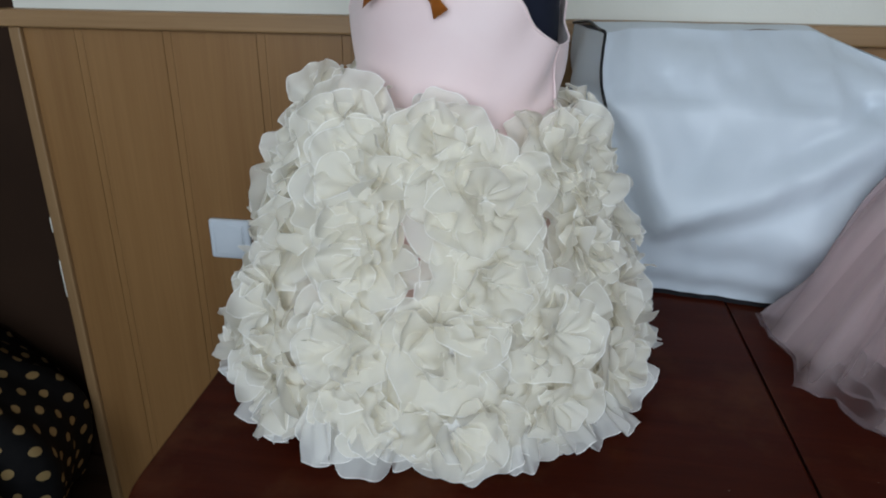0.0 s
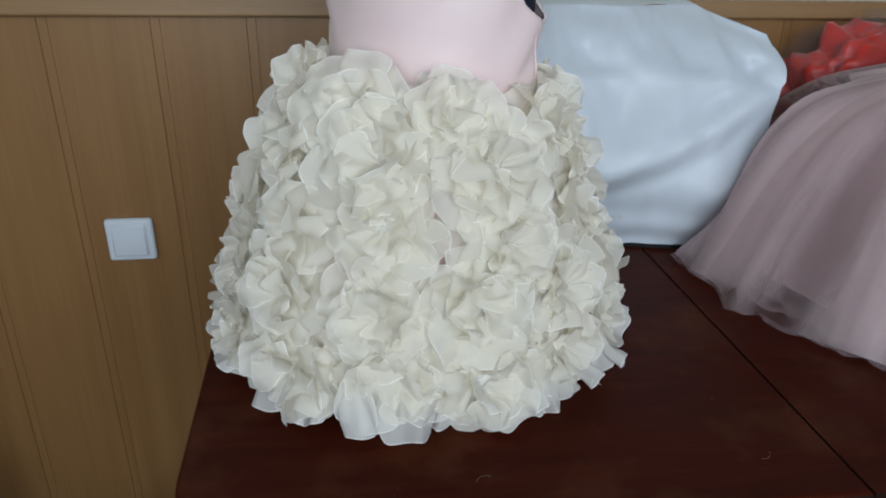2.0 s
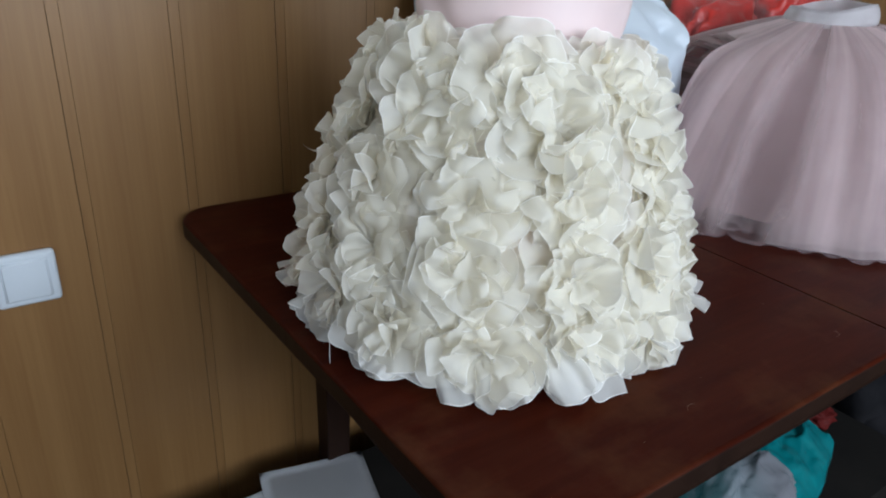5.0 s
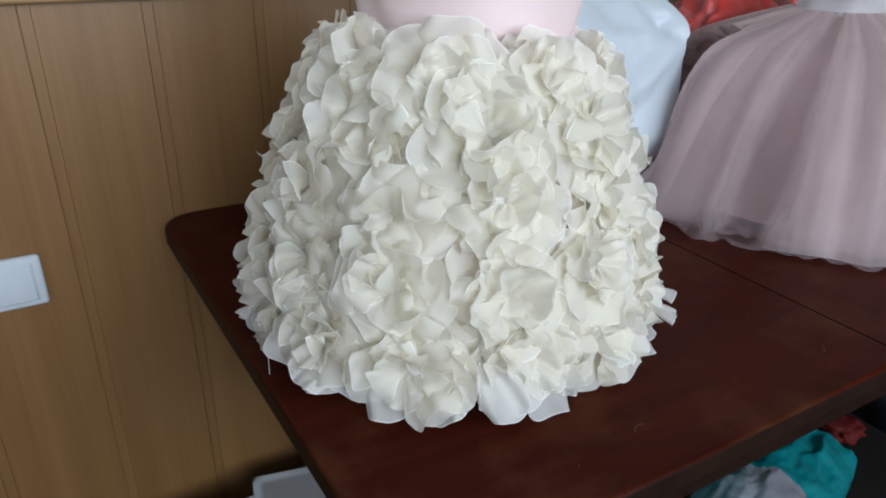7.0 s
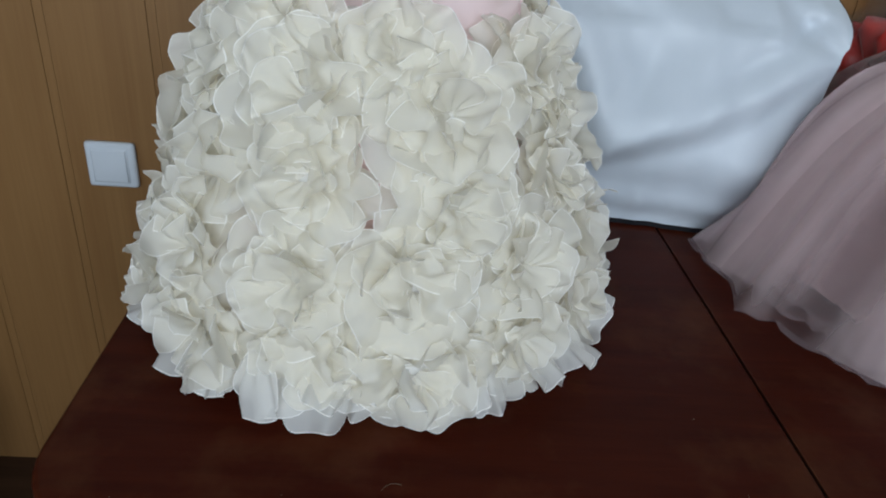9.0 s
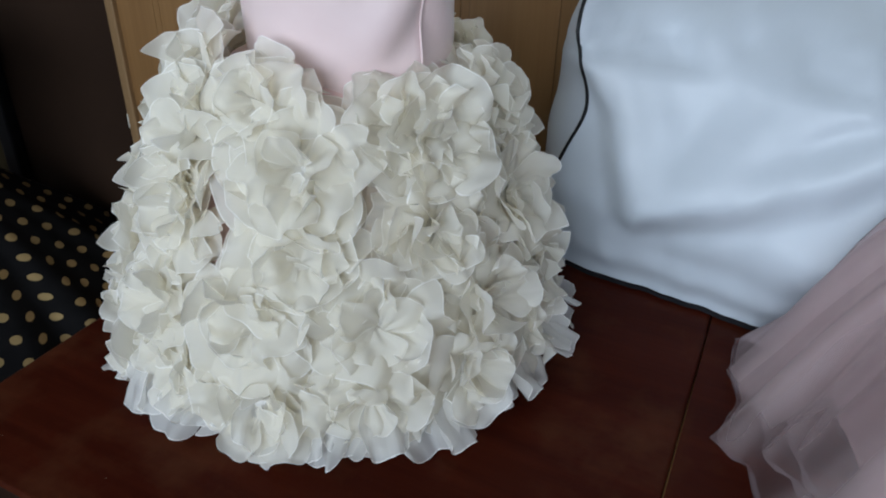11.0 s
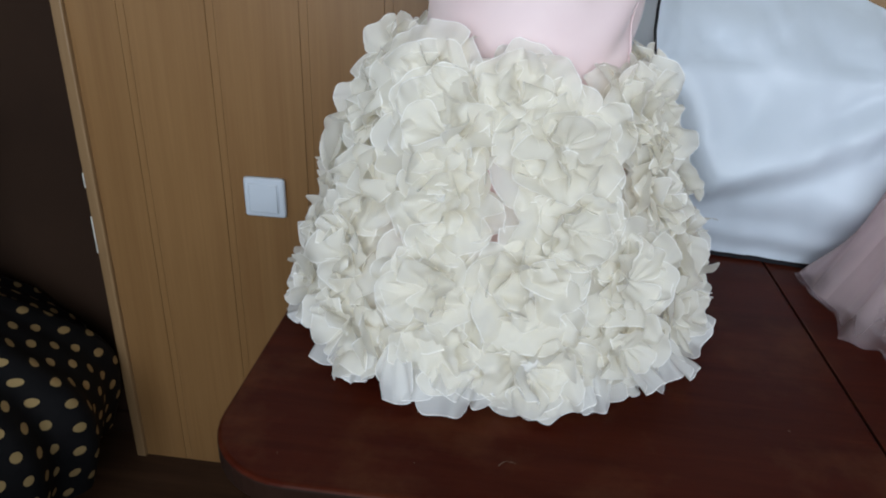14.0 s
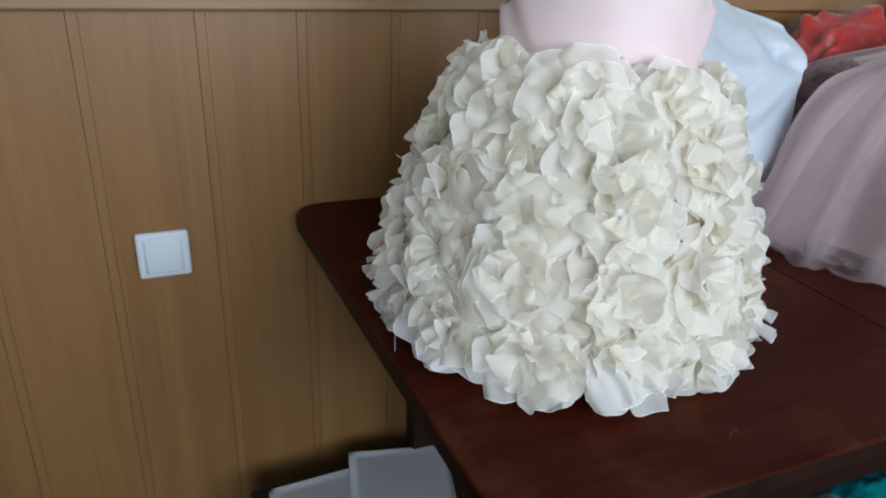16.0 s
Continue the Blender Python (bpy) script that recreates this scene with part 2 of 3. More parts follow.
def structure(name, bm, mat, label, category, smooth=False):
    return tagged(part(name, bm, mat, None, "", smooth), label, category, "", "structure")


def box(x0, x1, y0, y1, z0, z1, bevel=0.0, seg=2, bm=None):
    bm = bm or bmesh.new()
    r = bmesh.ops.create_cube(bm, size=1.0)
    vs = r["verts"]
    for v in vs:
        v.co = Vector((x0 + (v.co.x + 0.5) * (x1 - x0), y0 + (v.co.y + 0.5) * (y1 - y0), z0 + (v.co.z + 0.5) * (z1 - z0)))
    if bevel:
        es = list({e for v in vs for e in v.link_edges})
        bmesh.ops.bevel(bm, geom=es, offset=bevel, segments=seg, affect="EDGES", profile=0.5)
    return bm


def grid(nu, nv, fn, close_u=False, bm=None, uv=None, mat=None):
    """Sheet of (nu+1) x (nv+1) points fn(u, v), u and v from 0 to 1."""
    bm = bm or bmesh.new()
    cols = nu if close_u else nu + 1
    vs = [[bm.verts.new(fn(i / nu, j / nv)) for j in range(nv + 1)] for i in range(cols)]
    layer = bm.loops.layers.uv.new("uv") if uv else None
    for i in range(nu):
        for j in range(nv):
            k = (i + 1) % cols
            f = bm.faces.new((vs[i][j], vs[k][j], vs[k][j + 1], vs[i][j + 1]))
            if mat:
                f.material_index = mat(i, j)
            if uv:
                for lp, (a, b) in zip(f.loops, ((i, j), (i + 1, j), (i + 1, j + 1), (i, j + 1))):
                    lp[layer].uv = uv(a / nu, b / nv)
    return bm


def tube(points, radius, sides=8, bm=None):
    """Round cord along points, closed at its ends."""
    bm = bm or bmesh.new()
    pts = [Vector(p) for p in points]
    rings = []
    for i, p in enumerate(pts):
        d = (pts[min(i + 1, len(pts) - 1)] - pts[max(i - 1, 0)]).normalized()
        a = d.cross(Vector((0.31, 0.17, 0.93))).normalized()
        b = d.cross(a)
        rings.append([bm.verts.new(p + radius * (math.cos(q) * a + math.sin(q) * b)) for q in (2 * math.pi * k / sides for k in range(sides))])
    for r, s in zip(rings, rings[1:]):
        for k in range(sides):
            bm.faces.new((r[k], r[(k + 1) % sides], s[(k + 1) % sides], s[k]))
    bm.faces.new(rings[0][::-1])
    bm.faces.new(rings[-1])
    return bm


def smoothstep(a, b, x):
    t = min(1.0, max(0.0, (x - a) / (b - a)))
    return t * t * (3 - 2 * t)


def curve_at(stops, x):
    """Smooth value at x along (x, value) stops."""
    n = len(stops)
    if x <= stops[0][0]:
        return stops[0][1]
    if x >= stops[-1][0]:
        return stops[-1][1]
    i = next(k for k in range(n - 1) if x <= stops[k + 1][0])

    def slope(k):
        lo, hi = max(0, k - 1), min(n - 1, k + 1)
        return (stops[hi][1] - stops[lo][1]) / (stops[hi][0] - stops[lo][0])

    (x0, y0), (x1, y1) = stops[i], stops[i + 1]
    w = x1 - x0
    t = (x - x0) / w
    return (y0 * (1 + 2 * t) * (1 - t) ** 2 + slope(i) * w * t * (1 - t) ** 2 + y1 * t * t * (3 - 2 * t) + slope(i + 1) * w * t * t * (t - 1))


def arc_profile(points):
    """(radius, height) stops spaced by their true length; gives radius stops, height stops and the length."""
    d = [0.0]
    for (r0, z0), (r1, z1) in zip(points, points[1:]):
        d.append(d[-1] + math.hypot(r1 - r0, z1 - z0))
    return [(k / d[-1], p[0]) for k, p in zip(d, points)], [(k / d[-1], p[1]) for k, p in zip(d, points)], d[-1]


# ---- the room ----
NORTH, LEFT_END = 1.365, -0.885
structure("floor", box(-2.72, 3.4, -1.82, 1.75, -0.05, 0.0), FLOOR, "dark brown wooden floor", "floor")
structure("ceiling", box(-2.72, 3.4, -1.82, 1.75, 2.6, 2.7), CEILING, "white painted ceiling", "ceiling")
structure("wall_north", box(LEFT_END, 3.4, NORTH + 0.014, NORTH + 0.20, 0, 2.6), WALLPAPER, "cream textured wallpaper above oak panelling", "wall")


def wall_with_hole(name, along, at, lo, hi, a0, a1, z0, z1, t):
    """A wall with one window opening; along is the axis on which it runs."""
    bm = bmesh.new()
    for p, q, r, s in ((lo, a0, 0, 2.6), (a1, hi, 0, 2.6), (a0, a1, 0, z0), (a0, a1, z1, 2.6)):
        if along == "x":
            box(p, q, at - t, at, r, s, bm=bm)
        else:
            box(at, at + t, p, q, r, s, bm=bm)
    return structure(name, bm, ROOMWALL, "plain beige painted wall with a window opening", "wall")


wall_with_hole("wall_south", "x", -1.7, -2.6, 3.4, -1.2, 1.4, 1.12, 2.32, 0.12)
wall_with_hole("wall_west", "y", -2.72, -1.7, 1.75, -1.2, 0.3, 0.9, 2.25, 0.12)
structure("wall_east", box(3.3, 3.4, -1.8, 1.75, 0, 2.6), ROOMWALL, "plain beige painted wall", "wall")

# doorway left of the panelling: brown leaf set back, dark post, olive strip, oak casing
structure("recess_wall", box(-1.659, LEFT_END - 0.001, 1.445, 1.56, 0.0, 2.6), BROWN, "dark brown painted wall in a recess", "wall")
structure("recess_jamb", box(LEFT_END - 0.012, LEFT_END - 0.0015, NORTH + 0.02, 1.445, 0.0, 2.6, 0.002), BROWN, "brown jamb beside the panelling", "trim")
structure("recess_baseboard", box(-1.410, LEFT_END - 0.013, 1.43, 1.444, 0.0, 0.06, 0.003), BROWN, "dark brown baseboard", "baseboard")
structure("door_post", box(-1.464, -1.411, 1.41, 1.444, 0.0, 2.6, 0.006), BLACK, "narrow black post standing against a brown wall", "post")
structure("olive_wall", box(-1.579, -1.4645, 1.436, 1.444, 0, 2.6), OLIVE, "dark olive painted wall strip", "wall")
structure("door_casing", box(-1.659, -1.5795, 1.42, 1.56, 0, 2.6, 0.006), OAK_TRIM, "light oak door casing", "trim")
structure("door_1", box(-2.6, -1.660, 1.45, 1.50, 0, 2.6, 0.002), ORANGE_WOOD, "orange-brown wooden door, closed", "door")

# panelling: tongue-and-groove boards 0.154 m wide under a rail
panelling = structure("wall_panelling", box(LEFT_END + 0.002, 3.3, NORTH + 0.0016, NORTH + 0.0135, 0.0, 1.087), OAK_DARK, "light oak wall panelling with vertical boards", "panelling")
GROOVES = [-0.880, -0.765, -0.596, -0.423, -0.270] + [-0.112 + 0.159 * i for i in range(22)]


def board_mesh(w):
    h, t = 1.086, 0.007
    bm = box(0.0, w, 0.0, t, 0.0, h)
    long_edges = [e for e in bm.edges if abs(e.verts[0].co.z - e.verts[1].co.z) > 0.5 and e.verts[0].co.y < 0.001]
    bmesh.ops.bevel(bm, geom=long_edges, offset=0.0003, segments=1, affect="EDGES")
    return mesh_of(bm, "board", OAK, smooth=False)


BEAD = mesh_of(box(0.0, 0.0146, 0.0, 0.0068, 0.0, 1.086), "bead", OAK, smooth=False)
boards = {}
for g0, g1 in zip(GROOVES, GROOVES[1:]):
    # each joint: a dark groove, a narrow bead, a hairline, then the next board
    w = round(g1 - g0 - 0.0162, 4)
    if w not in boards:
        boards[w] = board_mesh(w)
    b = new("board", boards[w])
    b.parent = panelling
    b.location = (g0 + 0.0162, NORTH - 0.001, 0.0)
    s = new("bead", BEAD)
    s.parent = panelling
    s.location = (g0 + 0.0011, NORTH - 0.0008, 0.0)

rail = structure("dado_rail", box(LEFT_END - 0.018, 3.3, NORTH - 0.022, NORTH + 0.013, 1.0875, 1.118, 0.004, 3), OAK_RAIL, "oak dado rail capping the panelling", "trim")
structure("panelling_end_trim", box(LEFT_END - 0.001, LEFT_END + 0.022, NORTH - 0.012, NORTH + 0.0135, 0.0, 1.087, 0.003, 2), OAK_TRIM, "light oak end strip of the panelling, chipped paint", "trim")


for z0, z1 in ((0.545, 0.628), (0.690, 0.722)):
    c = part("bare_plaster_chip", box(LEFT_END - 0.0022, LEFT_END + 0.0008, NORTH - 0.0125, NORTH - 0.004, z0, z1, 0.0008, 1), WALLPAPER)
    tagged(c, "narrow white chip on the end strip", "chip", "", "structure")


def light_switch():
    ob = thing("light_switch", pose(-0.508, NORTH - 0.004, 0.700), "white plastic wall switch with a single rocker", "light switch")
    part("frame", box(-0.0415, 0.0415, -0.011, 0.003, -0.0405, 0.0405, 0.006, 3), SWITCH, ob)
    part("rim", box(-0.0305, 0.0305, -0.0125, -0.0105, -0.0305, 0.0305, 0.0009, 1), SWITCH, ob)
    bm = box(-0.0280, 0.0280, -0.0165, -0.0118, -0.0280, 0.0280, 0.0016, 2)
    for v in bm.verts:
        if v.co.y < -0.014:
            v.co.y += 0.055 * (v.co.z + 0.02) * 0.5
    part("rocker", bm, SWITCH, ob)
    return ob


light_switch()

# ---- the table ----
TOP, T_LEFT, T_FRONT, T_BACK, T_RIGHT, SEAM = 0.763, -0.281, 0.554, 1.362, 1.62, 0.350


def slab(x0, x1, y0, y1, z0, z1, r_left):
    """Table leaf with rounded left corners, the front one wider, and a rounded edge all round."""
    bm = bmesh.new()
    pts = []
    for cx, cy, a0, r in ((x1, y0, None, 0), (x1, y1, None, 0), (x0 + r_left, y1 - r_left, 90, r_left), (x0 + 1.5 * r_left, y0 + 1.5 * r_left, 180, 1.5 * r_left)):
        if r:
            pts += [(cx + r * math.cos(radians(a0 + 90 * k / 10)), cy + r * math.sin(radians(a0 + 90 * k / 10))) for k in range(11)]
        else:
            pts.append((cx, cy))
    face = bm.faces.new([bm.verts.new((x, y, z0)) for x, y in pts])
    ext = bmesh.ops.extrude_face_region(bm, geom=[face])
    for v in ext["geom"]:
        if isinstance(v, bmesh.types.BMVert):
            v.co.z = z1
    bmesh.ops.recalc_face_normals(bm, faces=bm.faces)
    rim = [e for e in bm.edges if abs(e.verts[0].co.z - e.verts[1].co.z) < 1e-6]
    bmesh.ops.bevel(bm, geom=rim, offset=0.005 if r_left else 0.0006, segments=4, affect="EDGES", profile=0.5)
    # the end is cut a little out of square
    for v in bm.verts:
        if r_left and v.co.x < x0 + 0.2:
            v.co.x += 0.009 - 0.030 * (v.co.y - y0)
    bm.normal_update()
    # faces that don't point upward take the second, darker wood
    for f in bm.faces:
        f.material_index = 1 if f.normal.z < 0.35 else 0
    return bm


def table():
    ob = thing("table", pose(0, 0, 0), "dark mahogany extending table with rounded corners, worn lacquer", "table")
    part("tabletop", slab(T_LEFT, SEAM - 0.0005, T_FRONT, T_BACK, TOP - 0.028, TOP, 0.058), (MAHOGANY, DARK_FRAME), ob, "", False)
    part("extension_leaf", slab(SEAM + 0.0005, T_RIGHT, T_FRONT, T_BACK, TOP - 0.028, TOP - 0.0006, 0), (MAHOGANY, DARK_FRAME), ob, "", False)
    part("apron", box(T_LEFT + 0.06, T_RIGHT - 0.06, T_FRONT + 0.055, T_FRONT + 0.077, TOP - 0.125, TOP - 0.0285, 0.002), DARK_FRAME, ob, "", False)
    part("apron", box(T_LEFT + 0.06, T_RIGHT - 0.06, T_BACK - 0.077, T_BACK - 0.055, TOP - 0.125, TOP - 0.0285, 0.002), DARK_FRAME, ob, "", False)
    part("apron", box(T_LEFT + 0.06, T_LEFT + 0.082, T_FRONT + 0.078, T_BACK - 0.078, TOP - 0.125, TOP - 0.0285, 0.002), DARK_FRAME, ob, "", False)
    for lx in (T_LEFT + 0.175, T_RIGHT - 0.14):
        for ly in (T_FRONT + 0.078, T_BACK - 0.134):
            bm = bmesh.new()
            box(lx, lx + 0.055, ly, ly + 0.055, 0.0, TOP - 0.029, 0.004, 2, bm)
            for v in bm.verts:
                k = 1 - 0.3 * (1 - min(1, v.co.z / 0.6))
                v.co.x = lx + 0.0275 + (v.co.x - lx - 0.0275) * k
                v.co.y = ly + 0.0275 + (v.co.y - ly - 0.0275) * k
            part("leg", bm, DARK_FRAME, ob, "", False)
    return ob


table()

# ---- the flower dress ----
AX, AY = -0.031, 0.900
LINING = ((0.756, 0.202), (0.80, 0.204), (0.86, 0.194), (0.92, 0.175), (0.98, 0.155), (1.04, 0.128), (1.085, 0.100))


def petal_mesh(rng, length, width, cup, wave, roll, name, cloth_mat=None, pleats=(2.4, 4.6), corner=(0.12, 0.34)):
    """One organza petal: root at the origin, growing along +y, its face towards +z, with a stitched hem."""
    nu, nv = 18, 11
    us = [-1, -0.976] + [-0.976 + 1.952 * k / (nu - 2) for k in range(1, nu - 2)] + [0.976, 1]
    vs = [0.0] + [0.984 * k / (nv - 1) for k in range(1, nv)] + [1.0]
    ph, ph2, ph3 = (rng.uniform(0, 6.3) for _ in range(3))
    fr = rng.uniform(*pleats)
    square, drop = rng.uniform(3.2, 5.5), rng.uniform(*corner)
    skew, sag = rng.uniform(-0.07, 0.07), rng.uniform(0.0, 0.07)
    bm = bmesh.new()

    def at(u, v):
        half = width * 0.5 * (0.30 + 0.70 * smoothstep(0, 0.62, v)) * (1 - 0.10 * smoothstep(0.72, 1, v))
        reach = length * (1 - drop * abs(u) ** square - sag * u * u + skew * u + 0.02 * math.sin(5.0 * u + ph2))
        x = u * half
        y = v * reach
        # cupped across its width, the tip bent over
        z = cup * length * (0.25 * v * v + 0.75 * u * u * v)
        tip = smoothstep(0.40, 1.0, v)
        z -= roll * length * tip * tip * 0.55
        y -= abs(roll) * length * tip * tip * 0.25
        # soft flutes that open towards the free edge, fine gathers at the stitched root
        z += wave * smoothstep(0.15, 1, v) * (math.sin(fr * u + ph) + 0.35 * v * math.sin(2.3 * fr * u + ph2))
        z += 0.0022 * (1 - v) * smoothstep(0.0, 0.2, v) * math.sin(9.0 * u + ph3)
        return Vector((x, y, z))

    vert = [[bm.verts.new(at(u, v)) for v in vs] for u in us]
    for i in range(len(us) - 1):
        for j in range(len(vs) - 1):
            f = bm.faces.new((vert[i][j], vert[i + 1][j], vert[i + 1][j + 1], vert[i][j + 1]))
            f.material_index = 1 if i in (0, len(us) - 2) or j == len(vs) - 2 else 0
    return mesh_of(bm, name, cloth_mat or ORGANZA, HEM)


def flower_dress():
    rng = random.Random(11)
    ob = thing("flower_dress", pose(AX, AY, TOP), "pink satin child's dress with a skirt of cream organza flowers", "dress")

    def shell(u, v):
        z = 0.772 + (1.085 - 0.772) * v
        a = 2 * math.pi * u
        # the waist seam draws it in under the bodice
        r = (curve_at(LINING, z) + 0.004 * math.sin(9 * a) * (1 - v)) * (1 - 0.42 * smoothstep(0.90, 1.0, v))
        return (r * math.cos(a) + 0.006 * smoothstep(0.90, 1.05, z), r * math.sin(a) * (1 - 0.08 * v), z - TOP)

    lining = part("skirt_lining", grid(72, 14, shell, True), PINK_LINING, ob, "pink satin skirt lining")

    # bodice: oval body with front and back panels that leave armholes open
    def body_r(z):
        return curve_at(((1.03, 0.106), (1.07, 0.110), (1.12, 0.114), (1.17, 0.115), (1.24, 0.109), (1.32, 0.098)), z)

    def bodice(u, v):
        a = 2 * math.pi * u
        side = abs(math.cos(a))
        top = 1.135 + 0.20 * min(1.0, (1 - side) / 0.85)
        z = 1.015 + (top - 1.015) * v
        r = body_r(z)
        crease = 0.0040 * math.sin(70 * z + 9 * abs(math.sin(a)) + 2 * math.cos(a)) * smoothstep(0.55, 0.95, side) * smoothstep(1.06, 1.10, z) * (1 - smoothstep(1.15, 1.2, z))
        cx = 0.004
        return (cx + (r + crease) * math.cos(a), (0.081 + 0.3 * (body_r(z) - 0.1)) * math.sin(a) * (1 + 0.04 * math.sin(3 * a)), z - TOP)

    turn = pose(0.012, 0, 0, 0, 0, -24)
    bod = part("bodice", grid(96, 26, bodice, True), PINK, ob, "pale pink satin bodice")
    bod.matrix_basis = turn
    # stitched edge round each armhole
    for sgn in (1, -1):
        pts = []
        for k in range(25):
            u = (k / 24 - 0.5) * 0.30 + (0.0 if sgn > 0 else 0.5)
            p = Vector(bodice(u, 1.0))
            pts.append(p)
        part("armhole_edge", tube(pts, 0.0013, 6), PINK, bod)
    seam = [Vector(bodice(0.0, v / 12)) * 1.0 + Vector((0.0012, 0, 0)) for v in range(13)]
    part("side_seam", tube(seam, 0.0011, 6), PINK, bod)

    def torso(u, v):
        a = 2 * math.pi * u
        z = 1.02 + 0.36 * v
        r = body_r(z) - 0.0075 - 0.03 * smoothstep(1.26, 1.38, z)
        return (0.004 + r * math.cos(a), (r - 0.0310) * math.sin(a), z - TOP)

    bm = grid(48, 16, torso, True)
    bmesh.ops.holes_fill(bm, edges=[e for e in bm.edges if e.is_boundary])
    part("dress_form", bm, NAVY, ob, "dark navy jersey dress form").matrix_basis = turn

    # ribbon bow on the chest, of which the tails hang down
    def chest(x):
        return -0.0930 * math.sqrt(max(0.05, 1 - (x / 0.125) ** 2)) - 0.0035

    bow = part("ribbon_bow", box(-0.006, 0.016, -0.107, -0.095, 0.447, 0.467, 0.004, 2), ORANGE, ob, "burnt orange ribbon bow")
    bow.matrix_basis = turn
    for x_end, wid, z_end in ((-0.033, 0.017, 0.412), (0.045, 0.014, 0.406)):
        def tail(u, v, x_end=x_end, wid=wid, z_end=z_end):
            x = 0.005 + (x_end - 0.005) * v + (u - 0.5) * wid * (0.6 + 0.4 * v)
            z = 0.457 + (z_end - 0.457) * v - (0.009 * (1 - u) if v > 0.95 else 0)
            return (x, chest(x) - 0.0015 * (1 + math.sin(5 * v + 3 * u)), z)
        bm = grid(4, 12, tail)
        bmesh.ops.solidify(bm, geom=bm.faces[:], thickness=0.0008)
        part("tail", bm, ORANGE, bow)

    thread = [(-0.232 - 0.004 * math.sin(2.2 * k / 9) - 0.0006 * k, -0.032 - 0.001 * k, 0.052 - 0.0056 * k) for k in range(10)]
    part("loose_thread", tube(thread, 0.00035, 5), HEM, ob, "thin pale loose thread")
    # petals and flowers
    outer = [petal_mesh(rng, rng.uniform(0.056, 0.070), rng.uniform(0.062, 0.090), rng.uniform(-0.15, 0.15), rng.uniform(0.005, 0.010), rng.uniform(-0.1, 0.35), "petal") for _ in range(18)]
    middle = [petal_mesh(rng, rng.uniform(0.048, 0.062), rng.uniform(0.050, 0.080), rng.uniform(-0.25, 0.30), rng.uniform(0.005, 0.009), rng.uniform(-0.2, 0.5), "petal") for _ in range(18)]
    inner = [petal_mesh(rng, rng.uniform(0.036, 0.050), rng.uniform(0.042, 0.068), rng.uniform(-0.3, 0.6), rng.uniform(0.005, 0.010), rng.uniform(-0.2, 0.6), "petal") for _ in range(14)]

    def core():
        bm = bmesh.new()
        bmesh.ops.create_icosphere(bm, subdivisions=2, radius=0.013)
        for v in bm.verts:
            v.co.z *= 0.55
            v.co *= 1 + 0.25 * noise.noise(v.co * 160)
        return mesh_of(bm, "flower", HEM)

    CORE = core()
    # loose petals hanging along the hem
    hem_row = [petal_mesh(rng, rng.uniform(0.044, 0.074), rng.uniform(0.034, 0.070), rng.uniform(-0.2, 0.2), rng.uniform(0.005, 0.009), rng.uniform(-0.3, 0.15), "hem_petal", HANGING, (2.4, 5.0), (0.06, 0.20)) for _ in range(16)]
    for k in range(76):
        a = 2 * math.pi * (k + rng.uniform(-0.4, 0.4)) / 76
        p = new("hem_petal", rng.choice(hem_row))
        p.parent = lining
        r = 0.194 + rng.uniform(0.0, 0.020)
        m = pose(r * math.cos(a), r * math.sin(a), 0.050 + rng.uniform(0, 0.018), 0, 0, math.degrees(a) - 90)
        m = m @ pose(0, 0, 0, -62 + rng.uniform(-8, 26), rng.uniform(-34, 34), rng.uniform(-20, 20))
        for _ in range(10):
            if min((ob.matrix_world @ m @ v.co).z for v in list(p.data.vertices)[3::4]) > TOP + 0.002:
                break
            m = m @ pose(0, 0, 0, 6, 0, 0)
        p.matrix_basis = m
    rows = ((0.820, 14, 0.0, 0.82), (0.884, 12, 0.4, 0.88), (0.950, 10, 0.1, 0.90), (1.014, 8, 0.5, 0.92), (1.044, 8, 0.2, 0.82))
    for z, count, off, size in rows:
        for k in range(count):
            a = 2 * math.pi * (k + off + rng.uniform(-0.08, 0.08)) / count
            zz = z + rng.uniform(-0.010, 0.010) + (0.008 if z > 1.04 and math.cos(a) < -0.5 else 0.0)
            r = curve_at(LINING, zz) + 0.004
            r2 = curve_at(LINING, zz + 0.03)
            r1 = curve_at(LINING, zz - 0.03)
            out = Vector((math.cos(a), math.sin(a), (r1 - r2) / 0.06)).normalized()
            up = Vector((0, 0, 1))
            side = up.cross(out).normalized()
            up = out.cross(side)
            basis = Matrix((side, up, out)).transposed().to_4x4()
            place = Matrix.Translation((r * math.cos(a) + 0.006 * smoothstep(0.90, 1.05, zz), r * math.sin(a), zz - TOP)) @ basis
            fl = new("flower", CORE)
            fl.parent = ob
            fl.matrix_basis = place
            tw = rng.uniform(0, 360)
            s0 = size * rng.uniform(0.94, 1.08)
